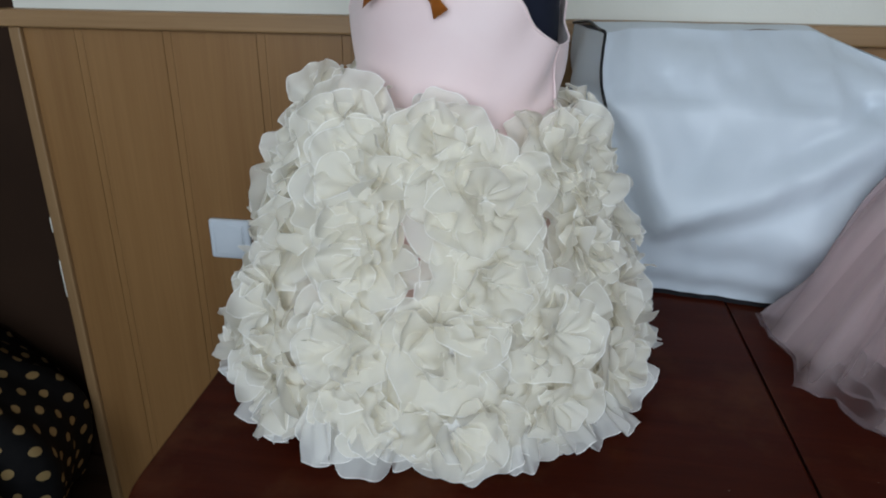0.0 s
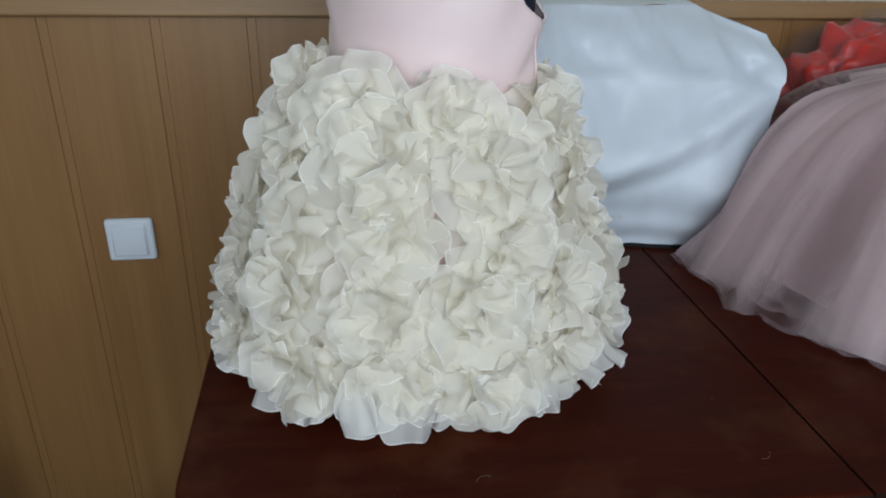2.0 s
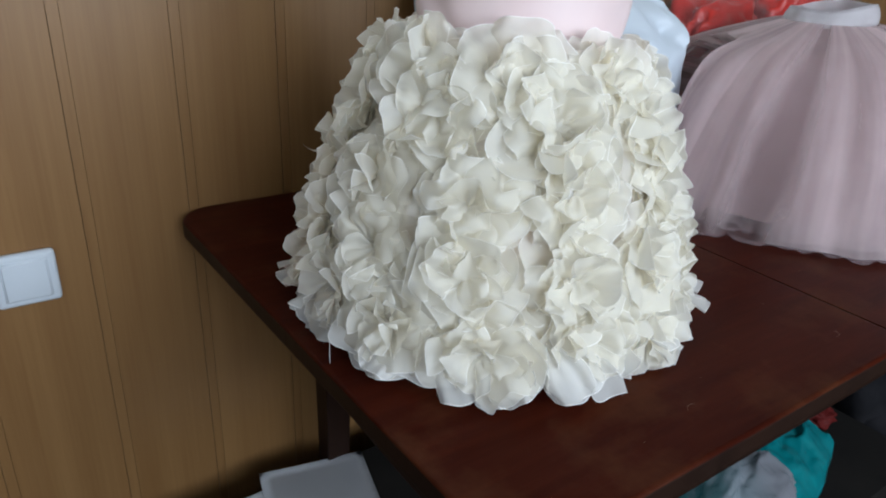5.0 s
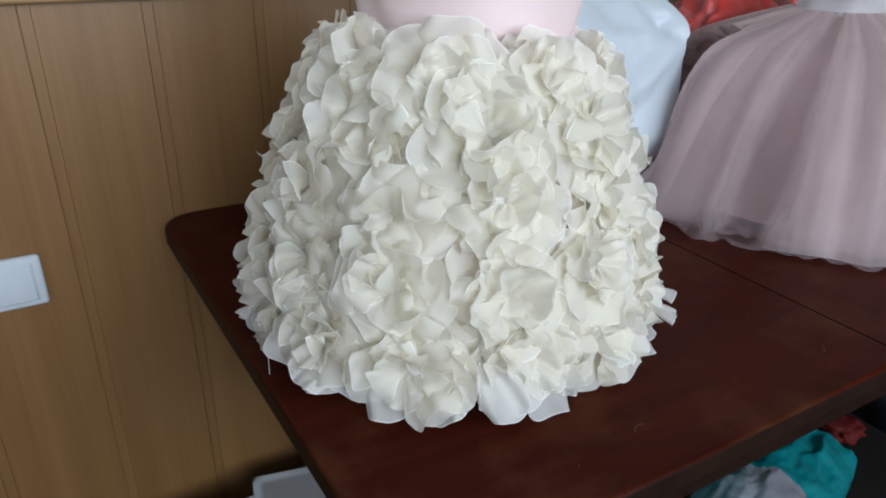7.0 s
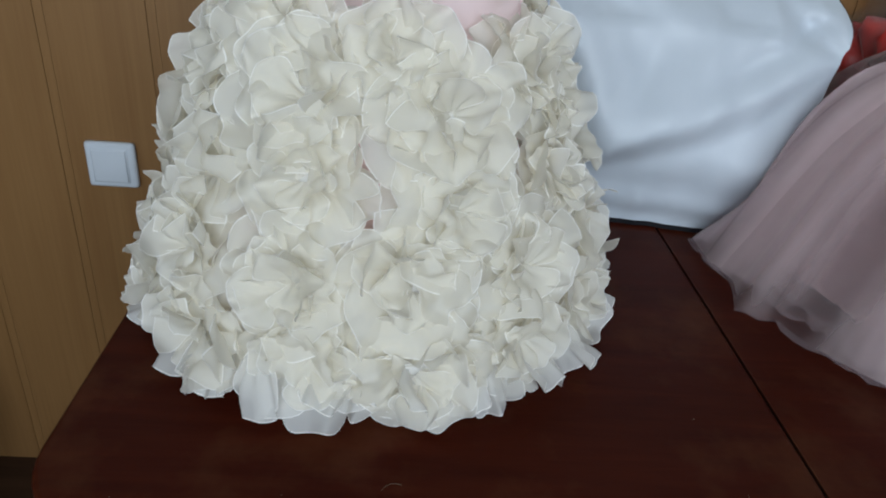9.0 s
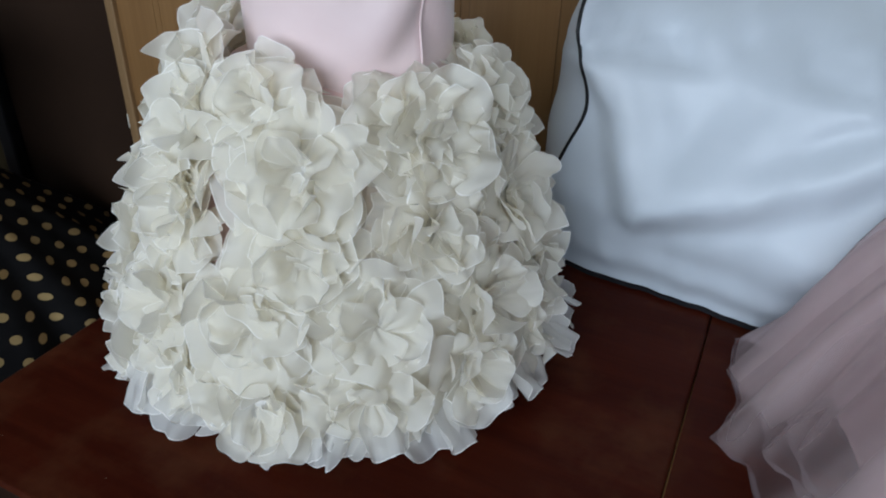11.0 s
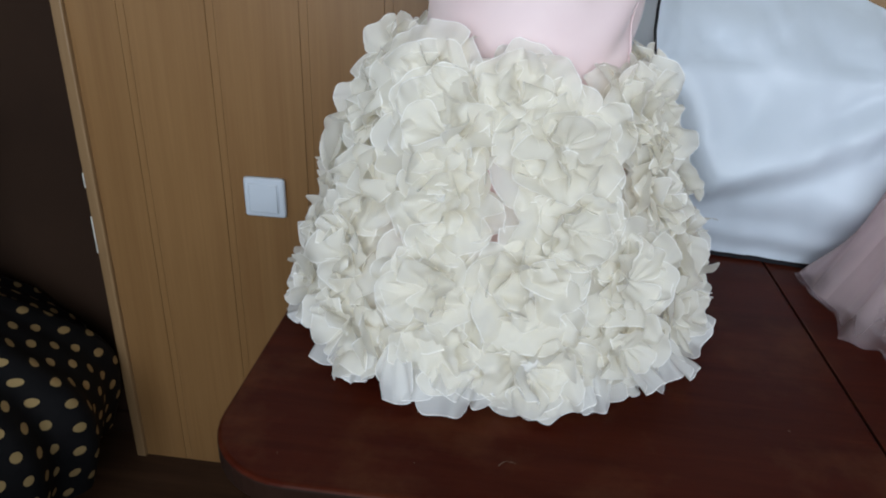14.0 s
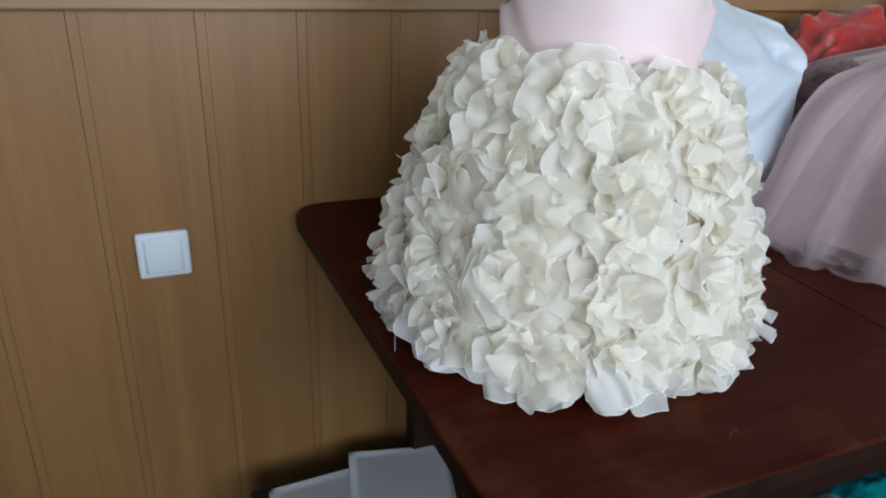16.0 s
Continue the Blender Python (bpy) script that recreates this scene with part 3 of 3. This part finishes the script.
            for ring, n, lift, dist, bank in ((0, 9, 6, 0.010, outer), (1, 9, 24, 0.010, middle), (2, 8, 45, 0.009, inner)):
                for q in range(n):
                    ang = tw + ring * 29 + 360 * (q + rng.uniform(-0.32, 0.32)) / n
                    p = new("petal", rng.choice(middle if z > 1.04 and ring == 0 else bank))
                    p.parent = fl
                    m = pose(0, 0, 0, 0, 0, ang) @ Matrix.Translation((rng.uniform(-0.010, 0.010), dist + rng.uniform(-0.012, 0.008), 0.002 + 0.004 * ring + rng.uniform(-0.003, 0.004))) @ pose(0, 0, 0, lift + rng.uniform(-13, 13), rng.uniform(-20, 20), rng.uniform(-22, 22))
                    s = s0 * rng.uniform(0.88, 1.1)
                    m = m @ Matrix.Diagonal((s, s, s, 1))
                    # keep hanging petals of the lowest flowers off the tabletop
                    for _ in range(14):
                        tipz = min((ob.matrix_world @ place @ m @ v.co).z for v in list(p.data.vertices)[4::5])
                        if tipz > TOP + 0.003:
                            break
                        m = m @ pose(0, 0, 0, 6, 0, 0) @ Matrix.Diagonal((0.975, 0.975, 0.975, 1))
                    p.matrix_basis = m
    return ob


flower_dress()

# ---- white cover ----


def cover_front(s, v):
    """Point on the cover's front sheet: s from its left to its right edge, v upward."""
    xl = curve_at(((0, 0.132), (0.25, 0.122), (0.45, 0.146), (0.62, 0.166), (0.85, 0.148), (1, 0.150)), v)
    xr = curve_at(((0, 0.445), (0.25, 0.462), (0.5, 0.492), (0.75, 0.516), (0.90, 0.528), (1, 0.518)), v)
    yl = 1.100 + 0.012 * v
    yr = 1.005 + 0.10 * v
    x = xl + (xr - xl) * s
    y = yl + (yr - yl) * s
    z = 0.770 + (0.352 - 0.036 * max(0.0, (s - 0.76) / 0.24)) * v

    # a swag hangs between the upper corners: full above its lower line, tucked in beneath it
    line = curve_at(((0, 0.80), (0.08, 0.66), (0.20, 0.50), (0.31, 0.385), (0.36, 0.362), (0.42, 0.385), (0.60, 0.455), (0.80, 0.57), (1.0, 0.82)), s)
    full = 0.010 + 0.028 * math.exp(-((s - 0.38) / 0.32) ** 2)
    d = v - line
    y -= full * ((1 - smoothstep(0.0, 0.36, d)) if d > 0 else (1 - smoothstep(-0.02, 0.15, -d)))
    # a hollow runs inside the right arm of the swag
    y += 0.011 * math.exp(-((d - 0.13) / 0.055) ** 2) * smoothstep(0.45, 0.75, s) * (1 - smoothstep(0.93, 1.0, s))
    # the foot stands further back
    y += (0.034 + 0.046 * s) * (1 - smoothstep(0.0, 0.34, v)) - 0.010 * math.exp(-((v - 0.10) / 0.06) ** 2) * smoothstep(0.05, 0.3, s)
    # a pressed crease runs across below the crumpled top
    cr = 0.755 + 0.010 * math.sin(5 * s + 0.6)
    k = v - cr
    y += 0.074 * max(0.0, k / 0.25) * smoothstep(0.0, 0.12, s) * (1 - 0.6 * smoothstep(0.80, 0.97, s))
    y += 0.006 * noise.noise(Vector((s * 5, v * 4, 0.3))) + 0.003 * noise.noise(Vector((s * 13 + 2 * v, v * 9, 1.7)))
    rough = smoothstep(0.74, 0.80, v)
    y += rough * (0.022 * noise.noise(Vector((s * 6 + v * 3, v * 7, 4.3))) + 0.009 * abs(noise.noise(Vector((s * 15 - v * 6, v * 16, 8.1)))))
    # the sheet rolls over at its top
    y += 0.020 * smoothstep(0.86, 1.0, v) ** 2
    return Vector((x, y, z))


def white_cover():
    ob = thing("machine_cover", pose(0.33, 1.18, TOP), "white pearly vinyl cover with black piping over a boxy machine", "cover")
    off = Vector((0.33, 1.18, TOP))
    nf, nv = 64, 48

    def sheet(u, v):
        return cover_front(u, v) - off

    part("front_panel", grid(nf, nv, sheet), VINYL, ob)

    def left(u, v):
        a = cover_front(0, v)
        b = Vector((a.x - 0.034, 1.322, a.z - 0.006 * v))
        p = a.lerp(b, u)
        p.x -= 0.046 * math.sin(math.pi * min(1.0, 1.4 * u)) * math.exp(-((v - 0.60) / 0.26) ** 2)
        return p - off

    def right(u, v):
        a = cover_front(1, v)
        b = Vector((a.x + 0.01, 1.322, a.z))
        p = a.lerp(b, u)
        p.x += 0.008 * math.sin(math.pi * u)
        return p - off

    def top(u, v):
        a = cover_front(u, 1)
        b = Vector((a.x - 0.034 * (1 - u) ** 2, 1.322, a.z - 0.006))
        p = a.lerp(b, v)
        p.z += 0.006 * math.sin(math.pi * v) + 0.003 * noise.noise(Vector((u * 6, v * 3, 2)))
        return p - off

    part("side_panel", grid(10, nv, left), VINYL, ob)
    part("side_panel", grid(10, nv, right), VINYL, ob)
    part("top_panel", grid(nf, 10, top), VINYL, ob)

    def back(u, v):
        a = left(1, v)
        b = right(1, v)
        return a.lerp(b, u)

    part("back_panel", grid(8, 8, back), VINYL, ob)
    for s in (0, 1):
        part("piping", tube([cover_front(s, k / 40) + Vector((0, -0.001 if s == 0 else 0.004, 0)) - off for k in range(41)], 0.0021, 8), BLACK, ob, "black piping")
    part("piping", tube([top(0, k / 12) + Vector((-0.001, 0, 0.001)) for k in range(13)], 0.0022, 8), BLACK, ob, "black piping")
    # black edge along the bottom, standing on the table
    bm = bmesh.new()
    n = 40
    lo = [cover_front(k / n, 0) for k in range(n + 1)]
    ring = lo + [Vector((0.455, 1.318, 0.772)), Vector((0.10, 1.318, 0.772))]
    for i in range(len(ring)):
        a, b = ring[i], ring[(i + 1) % len(ring)]
        q = [Vector((p.x, p.y - 0.0012, z)) - off for p, z in ((a, TOP + 0.0005), (b, TOP + 0.0005), (b, 0.7700), (a, 0.7700))]
        bm.faces.new([bm.verts.new(c) for c in q])
    bmesh.ops.remove_doubles(bm, verts=bm.verts, dist=0.0004)
    part("bottom_edge", bm, DARKCLOTH, ob, "black bottom edge", False)
    return ob


white_cover()

# ---- pink tulle skirt ----
SX, SY = 0.780, 0.980


def tulle_skirt():
    ob = thing("tulle_skirt", pose(SX, SY, TOP), "dusty pink tulle skirt with white waistband on a table", "skirt")
    prof = ((0.0, 0.088, 1.068), (0.10, 0.146, 1.050), (0.22, 0.222, 1.018), (0.40, 0.290, 0.955), (0.60, 0.334, 0.880), (0.80, 0.356, 0.812), (1.0, 0.374, 0.757))

    def layer(seed, grow, hem, mat, n_pleat, amp):
        rng = random.Random(seed)
        ph = [rng.uniform(0, 6.3) for _ in range(5)]
        nu, nv = 220, 26

        def fn(u, v):
            a = 2 * math.pi * u
            vv = v * hem
            r = curve_at([(p[0], p[1]) for p in prof], vv)
            z = curve_at([(p[0], p[2]) for p in prof], vv)
            w1 = n_pleat * u + 0.75 * math.sin(3 * a + ph[1]) + 0.40 * math.sin(7 * a + ph[4])
            w2 = 0.53 * n_pleat * u + ph[2] + 0.4 * math.sin(2 * a + ph[0])
            # gathered folds: soft valleys between sharper ridges
            pl = 1.1 - 1.6 * abs(math.sin(math.pi * w1)) + 0.8 * math.sin(2 * math.pi * w2) + 0.15 * math.sin(2 * math.pi * 2.3 * w1 + ph[3])
            r = r * grow + amp * pl * (0.22 + 0.78 * smoothstep(0.0, 0.45, vv)) * (0.75 + 0.7 * noise.noise(Vector((3 * math.cos(a), 3 * math.sin(a), vv * 2 + seed))))
            if v > 0.97:
                z += 0.012 * noise.noise(Vector((40 * math.cos(a), 40 * math.sin(a), seed))) + 0.007
            # towards the cover the net stands higher and its foot spreads
            push = math.exp(-((a - 2.9) / 0.55) ** 2)
            z += 0.026 * push * smoothstep(0.1, 0.35, vv) * (1 - smoothstep(0.5, 0.9, vv))
            r += 0.034 * push * smoothstep(0.55, 1.0, vv) * grow
            x, y = SX + r * math.cos(a), SY + r * math.sin(a)
            # it lies in front of the cover and the wall
            if x < 0.60:
                lim = 1.096 - 0.235 * (x - 0.13) + 0.25 * (z - 0.766) - 0.024 - 0.006 * grow + 0.05 * (1 - smoothstep(0.757, 0.87, z))
                y = min(y, lim)
            y = min(y, 1.325)
            return (x - SX, y - SY, max(z, TOP + 0.003) - TOP)

        part("tulle_layer", grid(nu, nv, fn, True, mat=lambda i, j: 1 if j == nv - 1 else 0, uv=lambda u, v: (u, v)), (mat, TULLE_EDGE), ob)

    layer(3, 0.76, 0.98, TULLE_LINING, 22, 0.004)
    layer(5, 0.90, 0.955, TULLE, 19, 0.010)
    layer(8, 0.96, 0.975, TULLE, 16, 0.016)
    layer(13, 1.01, 0.985, TULLE, 12, 0.017)

    def band(u, v):
        # a limp band: it sags and folds outward at its upper edge
        a = 2 * math.pi * u
        r = 0.086 - 0.010 * v + 0.004 * math.sin(math.pi * v) + 0.0025 * math.sin(7 * a) + 0.0012 * math.sin(30 * a)
        return (r * math.cos(a), 0.86 * r * math.sin(a), 0.298 + 0.034 * v + 0.007 * math.sin(a + 2.2) + 0.003 * math.sin(3 * a))

    bm = grid(64, 5, band, True)
    bmesh.ops.solidify(bm, geom=bm.faces[:], thickness=0.0012)
    part("waistband", bm, BAND, ob, "white satin waistband")
    # row of small pearls near the side
    bead = bmesh.new()
    bmesh.ops.create_icosphere(bead, subdivisions=2, radius=0.004)
    bead = mesh_of(bead, "pearl", BAND)
    for k in range(2):
        p = new("pearl", bead)
        p.parent = ob
        p.location = (-0.178 - 0.011 * k + 0.004 * (k % 2), 0.070 + 0.002 * k, 0.266 - 0.010 * k)
    return ob


tulle_skirt()


# ---- red bundle in clear film ----
def crumpled(n, size, seed, rough=0.25, freq=6.0, flat=True):
    bm = bmesh.new()
    bmesh.ops.create_icosphere(bm, subdivisions=n, radius=1.0)
    for v in bm.verts:
        d = v.co.normalized()
        k = 1 + rough * noise.fractal(d * freq * 0.35 + Vector((seed, 0, 0)), 1.0, 2.0, 4) - rough * 0.5 * abs(noise.noise(d * freq + Vector((0, seed, 0))))
        p = Vector((math.copysign(abs(d.x) ** 0.7, d.x), math.copysign(abs(d.y) ** 0.7, d.y), math.copysign(abs(d.z) ** 0.75, d.z))) * k
        v.co = Vector((p.x * size[0], p.y * size[1], p.z * size[2]))
        if flat and v.co.z < -0.8 * size[2]:
            v.co.z = -0.8 * size[2]
    return bm


def red_bundle(x, w, h, seed, label):
    ob = thing("red_fabric_bundle", pose(x, 1.235, TOP), label, "fabric bundle", "red bundles behind the skirt")
    bm = crumpled(5, (w, 0.075, h), seed)
    bmesh.ops.translate(bm, verts=bm.verts, vec=(0, 0, 0.8 * h + 0.001))
    part("fabric", bm, RED, ob)
    bm = crumpled(4, (w * 1.05, 0.085, h * 1.04), seed + 4, 0.2, 9)
    bmesh.ops.translate(bm, verts=bm.verts, vec=(0, 0, 0.8 * h * 1.04 + 0.002))
    part("film", bm, CLEARFILM, ob, "clear crinkled plastic film")
    return ob


red_bundle(0.79, 0.17, 0.18, 3.0, "red satin fabric wrapped in clear plastic film")
red_bundle(1.14, 0.19, 0.205, 7.0, "taller red satin fabric wrapped in clear plastic film")


# ---- polka-dot dress by the doorway ----
def dotted_dress():
    px, py = -1.24, 1.085
    ob = thing("dotted_dress", pose(px, py, 0), "black dress with gold dots and a white belt", "dress")
    rad, hgt, length = arc_profile(((0.078, 0.650), (0.155, 0.575), (0.25, 0.492), (0.33, 0.420), (0.39, 0.362), (0.42, 0.30), (0.418, 0.225), (0.39, 0.13)))

    def fn(u, v):
        a = 2 * math.pi * u
        r, z = curve_at(rad, v), curve_at(hgt, v)
        r += (0.014 * math.sin(11 * a + 1.5 * math.sin(2 * a)) + 0.008 * math.sin(23 * a)) * smoothstep(0.05, 0.7, v)
        x, y = r * math.cos(a), r * math.sin(a)
        return (x, min(y, 1.405 - py), z)

    part("skirt", grid(160, 40, fn, True, uv=lambda u, v: ((0.08 + v * length) * math.cos(4.4 * ((u - 0.25) % 1.0)), (0.08 + v * length) * math.sin(4.4 * ((u - 0.25) % 1.0)))), DOTTED, ob)

    def bodice(u, v):
        a = 2 * math.pi * u
        z = 0.655 + 0.30 * v
        r = 0.085 + 0.022 * smoothstep(0, 0.6, v) - 0.05 * smoothstep(0.8, 1.0, v)
        return (r * 1.15 * math.cos(a), r * 0.85 * math.sin(a), z)

    bm = grid(40, 14, bodice, True, uv=lambda u, v: (u * 0.75, v * 0.3))
    part("bodice", bm, DOTTED, ob)
    for sgn in (1, -1):
        bm = crumpled(3, (0.05, 0.05, 0.062), 2.0 + sgn, 0.12, 4, False)
        bmesh.ops.translate(bm, verts=bm.verts, vec=(sgn * 0.110, -0.01, 0.865))
        part("sleeve", bm, NAVY, ob, "short black puff sleeve")

    def belt(u, v):
        a = 2 * math.pi * u
        r = 0.094
        return (r * 1.12 * math.cos(a), r * 0.92 * math.sin(a), 0.648 + 0.026 * v)

    bm = grid(48, 2, belt, True)
    bmesh.ops.solidify(bm, geom=bm.faces[:], thickness=0.002)
    bl = part("belt", bm, BAND, ob, "white belt")
    bm = crumpled(3, (0.018, 0.012, 0.014), 5.0, 0.2, 5, False)
    bmesh.ops.translate(bm, verts=bm.verts, vec=(0.096, -0.045, 0.662))
    part("knot", bm, BAND, bl)

    def collar(u, v):
        a = 2 * math.pi * u
        r = 0.050 + 0.03 * v
        return (r * math.cos(a), r * 0.9 * math.sin(a), 0.96 - 0.02 * v)

    bm = grid(32, 3, collar, True)
    bmesh.ops.solidify(bm, geom=bm.faces[:], thickness=0.002)
    part("collar", bm, BAND, ob, "white collar")
    part("pole", tube([(0, 0, 0.03), (0, 0, 0.5), (0, 0, 1.0)], 0.012, 12), BLACK, ob)
    part("foot", box(-0.11, 0.11, -0.11, 0.11, 0, 0.03, 0.008), BLACK, ob)
    return ob


dotted_dress()


# ---- things under the table ----
def carton(x0, x1, y0, y1, h, label):
    ob = thing("carton", pose((x0 + x1) / 2, (y0 + y1) / 2, 0), label, "box", "cartons under the table")
    w, d = (x1 - x0) / 2, (y1 - y0) / 2
    part("body", box(-w, w, -d, d, 0, h, 0.004), CARD, ob, "", False)
    part("flap", box(-w + 0.002, -0.002, -d + 0.002, d - 0.002, h + 0.0005, h + 0.0045, 0.001, 1), CARD, ob, "", False)
    part("flap", box(0.002, w - 0.002, -d + 0.002, d - 0.002, h + 0.0005, h + 0.0045, 0.001, 1), CARD, ob, "", False)
    return ob


carton(-0.415, 0.16, 0.98, 1.235, 0.262, "black cardboard carton under the table, closed")
carton(0.20, 0.95, 0.64, 1.10, 0.245, "wide black cardboard carton under the table, closed")


def sheet_of_paper(x, y, z, w, d, rz, curl, label):
    def fn(u, v):
        return ((u - 0.5) * w, (v - 0.5) * d, curl * (u - 0.3) ** 2 + curl * 0.5 * v * v + 0.001)

    bm = grid(10, 10, fn)
    bmesh.ops.solidify(bm, geom=bm.faces[:], thickness=0.0008)
    ob = part("paper_sheet", bm, PAPER)
    ob.matrix_world = pose(x, y, z, 0, 0, rz)
    return tagged(ob, label, "paper", "papers on the carton")


sheet_of_paper(-0.155, 1.140, 0.2685, 0.19, 0.22, -13, 0.006, "curled white paper sheet lying on a carton")
sheet_of_paper(-0.280, 1.115, 0.2665, 0.205, 0.225, 2, 0.002, "flat white paper sheet lying on a carton")


def plastic_bag():
    ob = thing("plastic_bag", pose(0.56, 0.775, 0.2495, 0, 0, 12), "teal and clear plastic bag, crinkled and glossy", "bag")

    def half(sgn):
        def fn(u, v):
            x = -0.20 + 0.36 * u
            y = (v - 0.5) * (0.15 + 0.05 * math.sin(3 * u))
            h = 0.055 * math.sin(math.pi * v) ** 0.6 * (0.35 + math.sin(math.pi * min(1, u * 0.8 + 0.15)))
            k = 0.012 * noise.fractal(Vector((u * 5, v * 4, sgn * 3.0)), 1.0, 2.0, 4)
            z = 0.012 + (h + k) * (1.0 if sgn > 0 else 0.12) + 0.10 * u * u * (0.5 if sgn > 0 else 0.2)
            return (x, y + 0.01 * noise.noise(Vector((u * 6, v * 6, 7))), max(z, 0.0008))
        return fn

    part("sheet", grid(80, 48, half(1), mat=lambda i, j: 0 if i > 36 + 9 * noise.noise(Vector((j * 0.09, 0.5, 2))) else 1), (TEAL, MILKFILM), ob)
    part("sheet", grid(30, 14, half(-1)), TEAL, ob)
    return ob


plastic_bag()


def cloth_heap(name, at, size, seed, mat, label):
    bm = crumpled(4, size, seed, 0.3, 7)
    bmesh.ops.translate(bm, verts=bm.verts, vec=(0, 0, 0.8 * size[2] + 0.001))
    ob = part(name, bm, mat)
    ob.matrix_world = pose(*at)
    return tagged(ob, label, "cloth")


cloth_heap("folded_cloth", (0.84, 0.95, 0.2495), (0.085, 0.10, 0.05), 4.0, BLUECLOTH, "crumpled dark blue cloth on a carton")
cloth_heap("folded_cloth", (0.86, 0.83, 0.2495), (0.04, 0.035, 0.02), 6.0, REDCLOTH, "small crumpled red cloth on a carton")
cloth_heap("crumpled_tissue", (0.055, 1.065, 0.267), (0.022, 0.018, 0.016), 2.0, PAPER, "small crumpled white tissue on a carton")
cloth_heap("folded_cloth", (0.10, 1.02, 0.267), (0.035, 0.03, 0.012), 8.0, REDCLOTH, "scrap of red cloth beside a white tissue")
# added black heap stands in for the deep shade under the table's right
cloth_heap("folded_cloth", (1.22, 0.93, 0.0), (0.26, 0.26, 0.24), 9.0, DARKCLOTH, "black heap added to darken the floor under the table")


def clear_bag():
    bm = crumpled(4, (0.10, 0.10, 0.21), 12.0, 0.22, 6)
    bmesh.ops.translate(bm, verts=bm.verts, vec=(0, 0, 0.8 * 0.21 + 0.001))
    for v in bm.verts:
        k = 1 - 0.35 * smoothstep(0.2, 0.38, v.co.z)
        v.co.x, v.co.y = v.co.x * k, v.co.y * k
    ob = part("plastic_bag", bm, GLOSSFILM)
    ob.matrix_world = pose(-0.60, 0.74, 0)
    return tagged(ob, "tall crumpled clear plastic bag standing on the floor", "bag")


GLOSSFILM = film("glossy_clear_film", (0.3, 0.31, 0.33), 0.80, 0.1)
clear_bag()


def lint():
    """Specks and short threads of lint lying on the tabletop."""
    rng = random.Random(4)
    bm = bmesh.new()
    for k in range(22):
        x, y = rng.uniform(T_LEFT + 0.03, SEAM + 0.5), rng.uniform(T_FRONT + 0.02, 0.95)
        if math.hypot(x - AX, y - AY) < 0.2 or abs(x - SEAM) < 0.006:
            continue
        if k % 11 == 0:
            a = rng.uniform(0, 6.3)
            pts = [(x + 0.004 * j * math.cos(a + 0.25 * j), y + 0.004 * j * math.sin(a + 0.25 * j), TOP + 0.0006) for j in range(5)]
            tube(pts, 0.00014, 4, bm)
        else:
            s = rng.uniform(0.0002, 0.0005)
            box(x, x + s * 2, y, y + s, TOP + 0.0001, TOP + 0.0001 + s, bm=bm)
    return tagged(part("lint", bm, CARDBUFF), "tiny pale lint specks on the tabletop", "lint", "", "stuff")


lint()
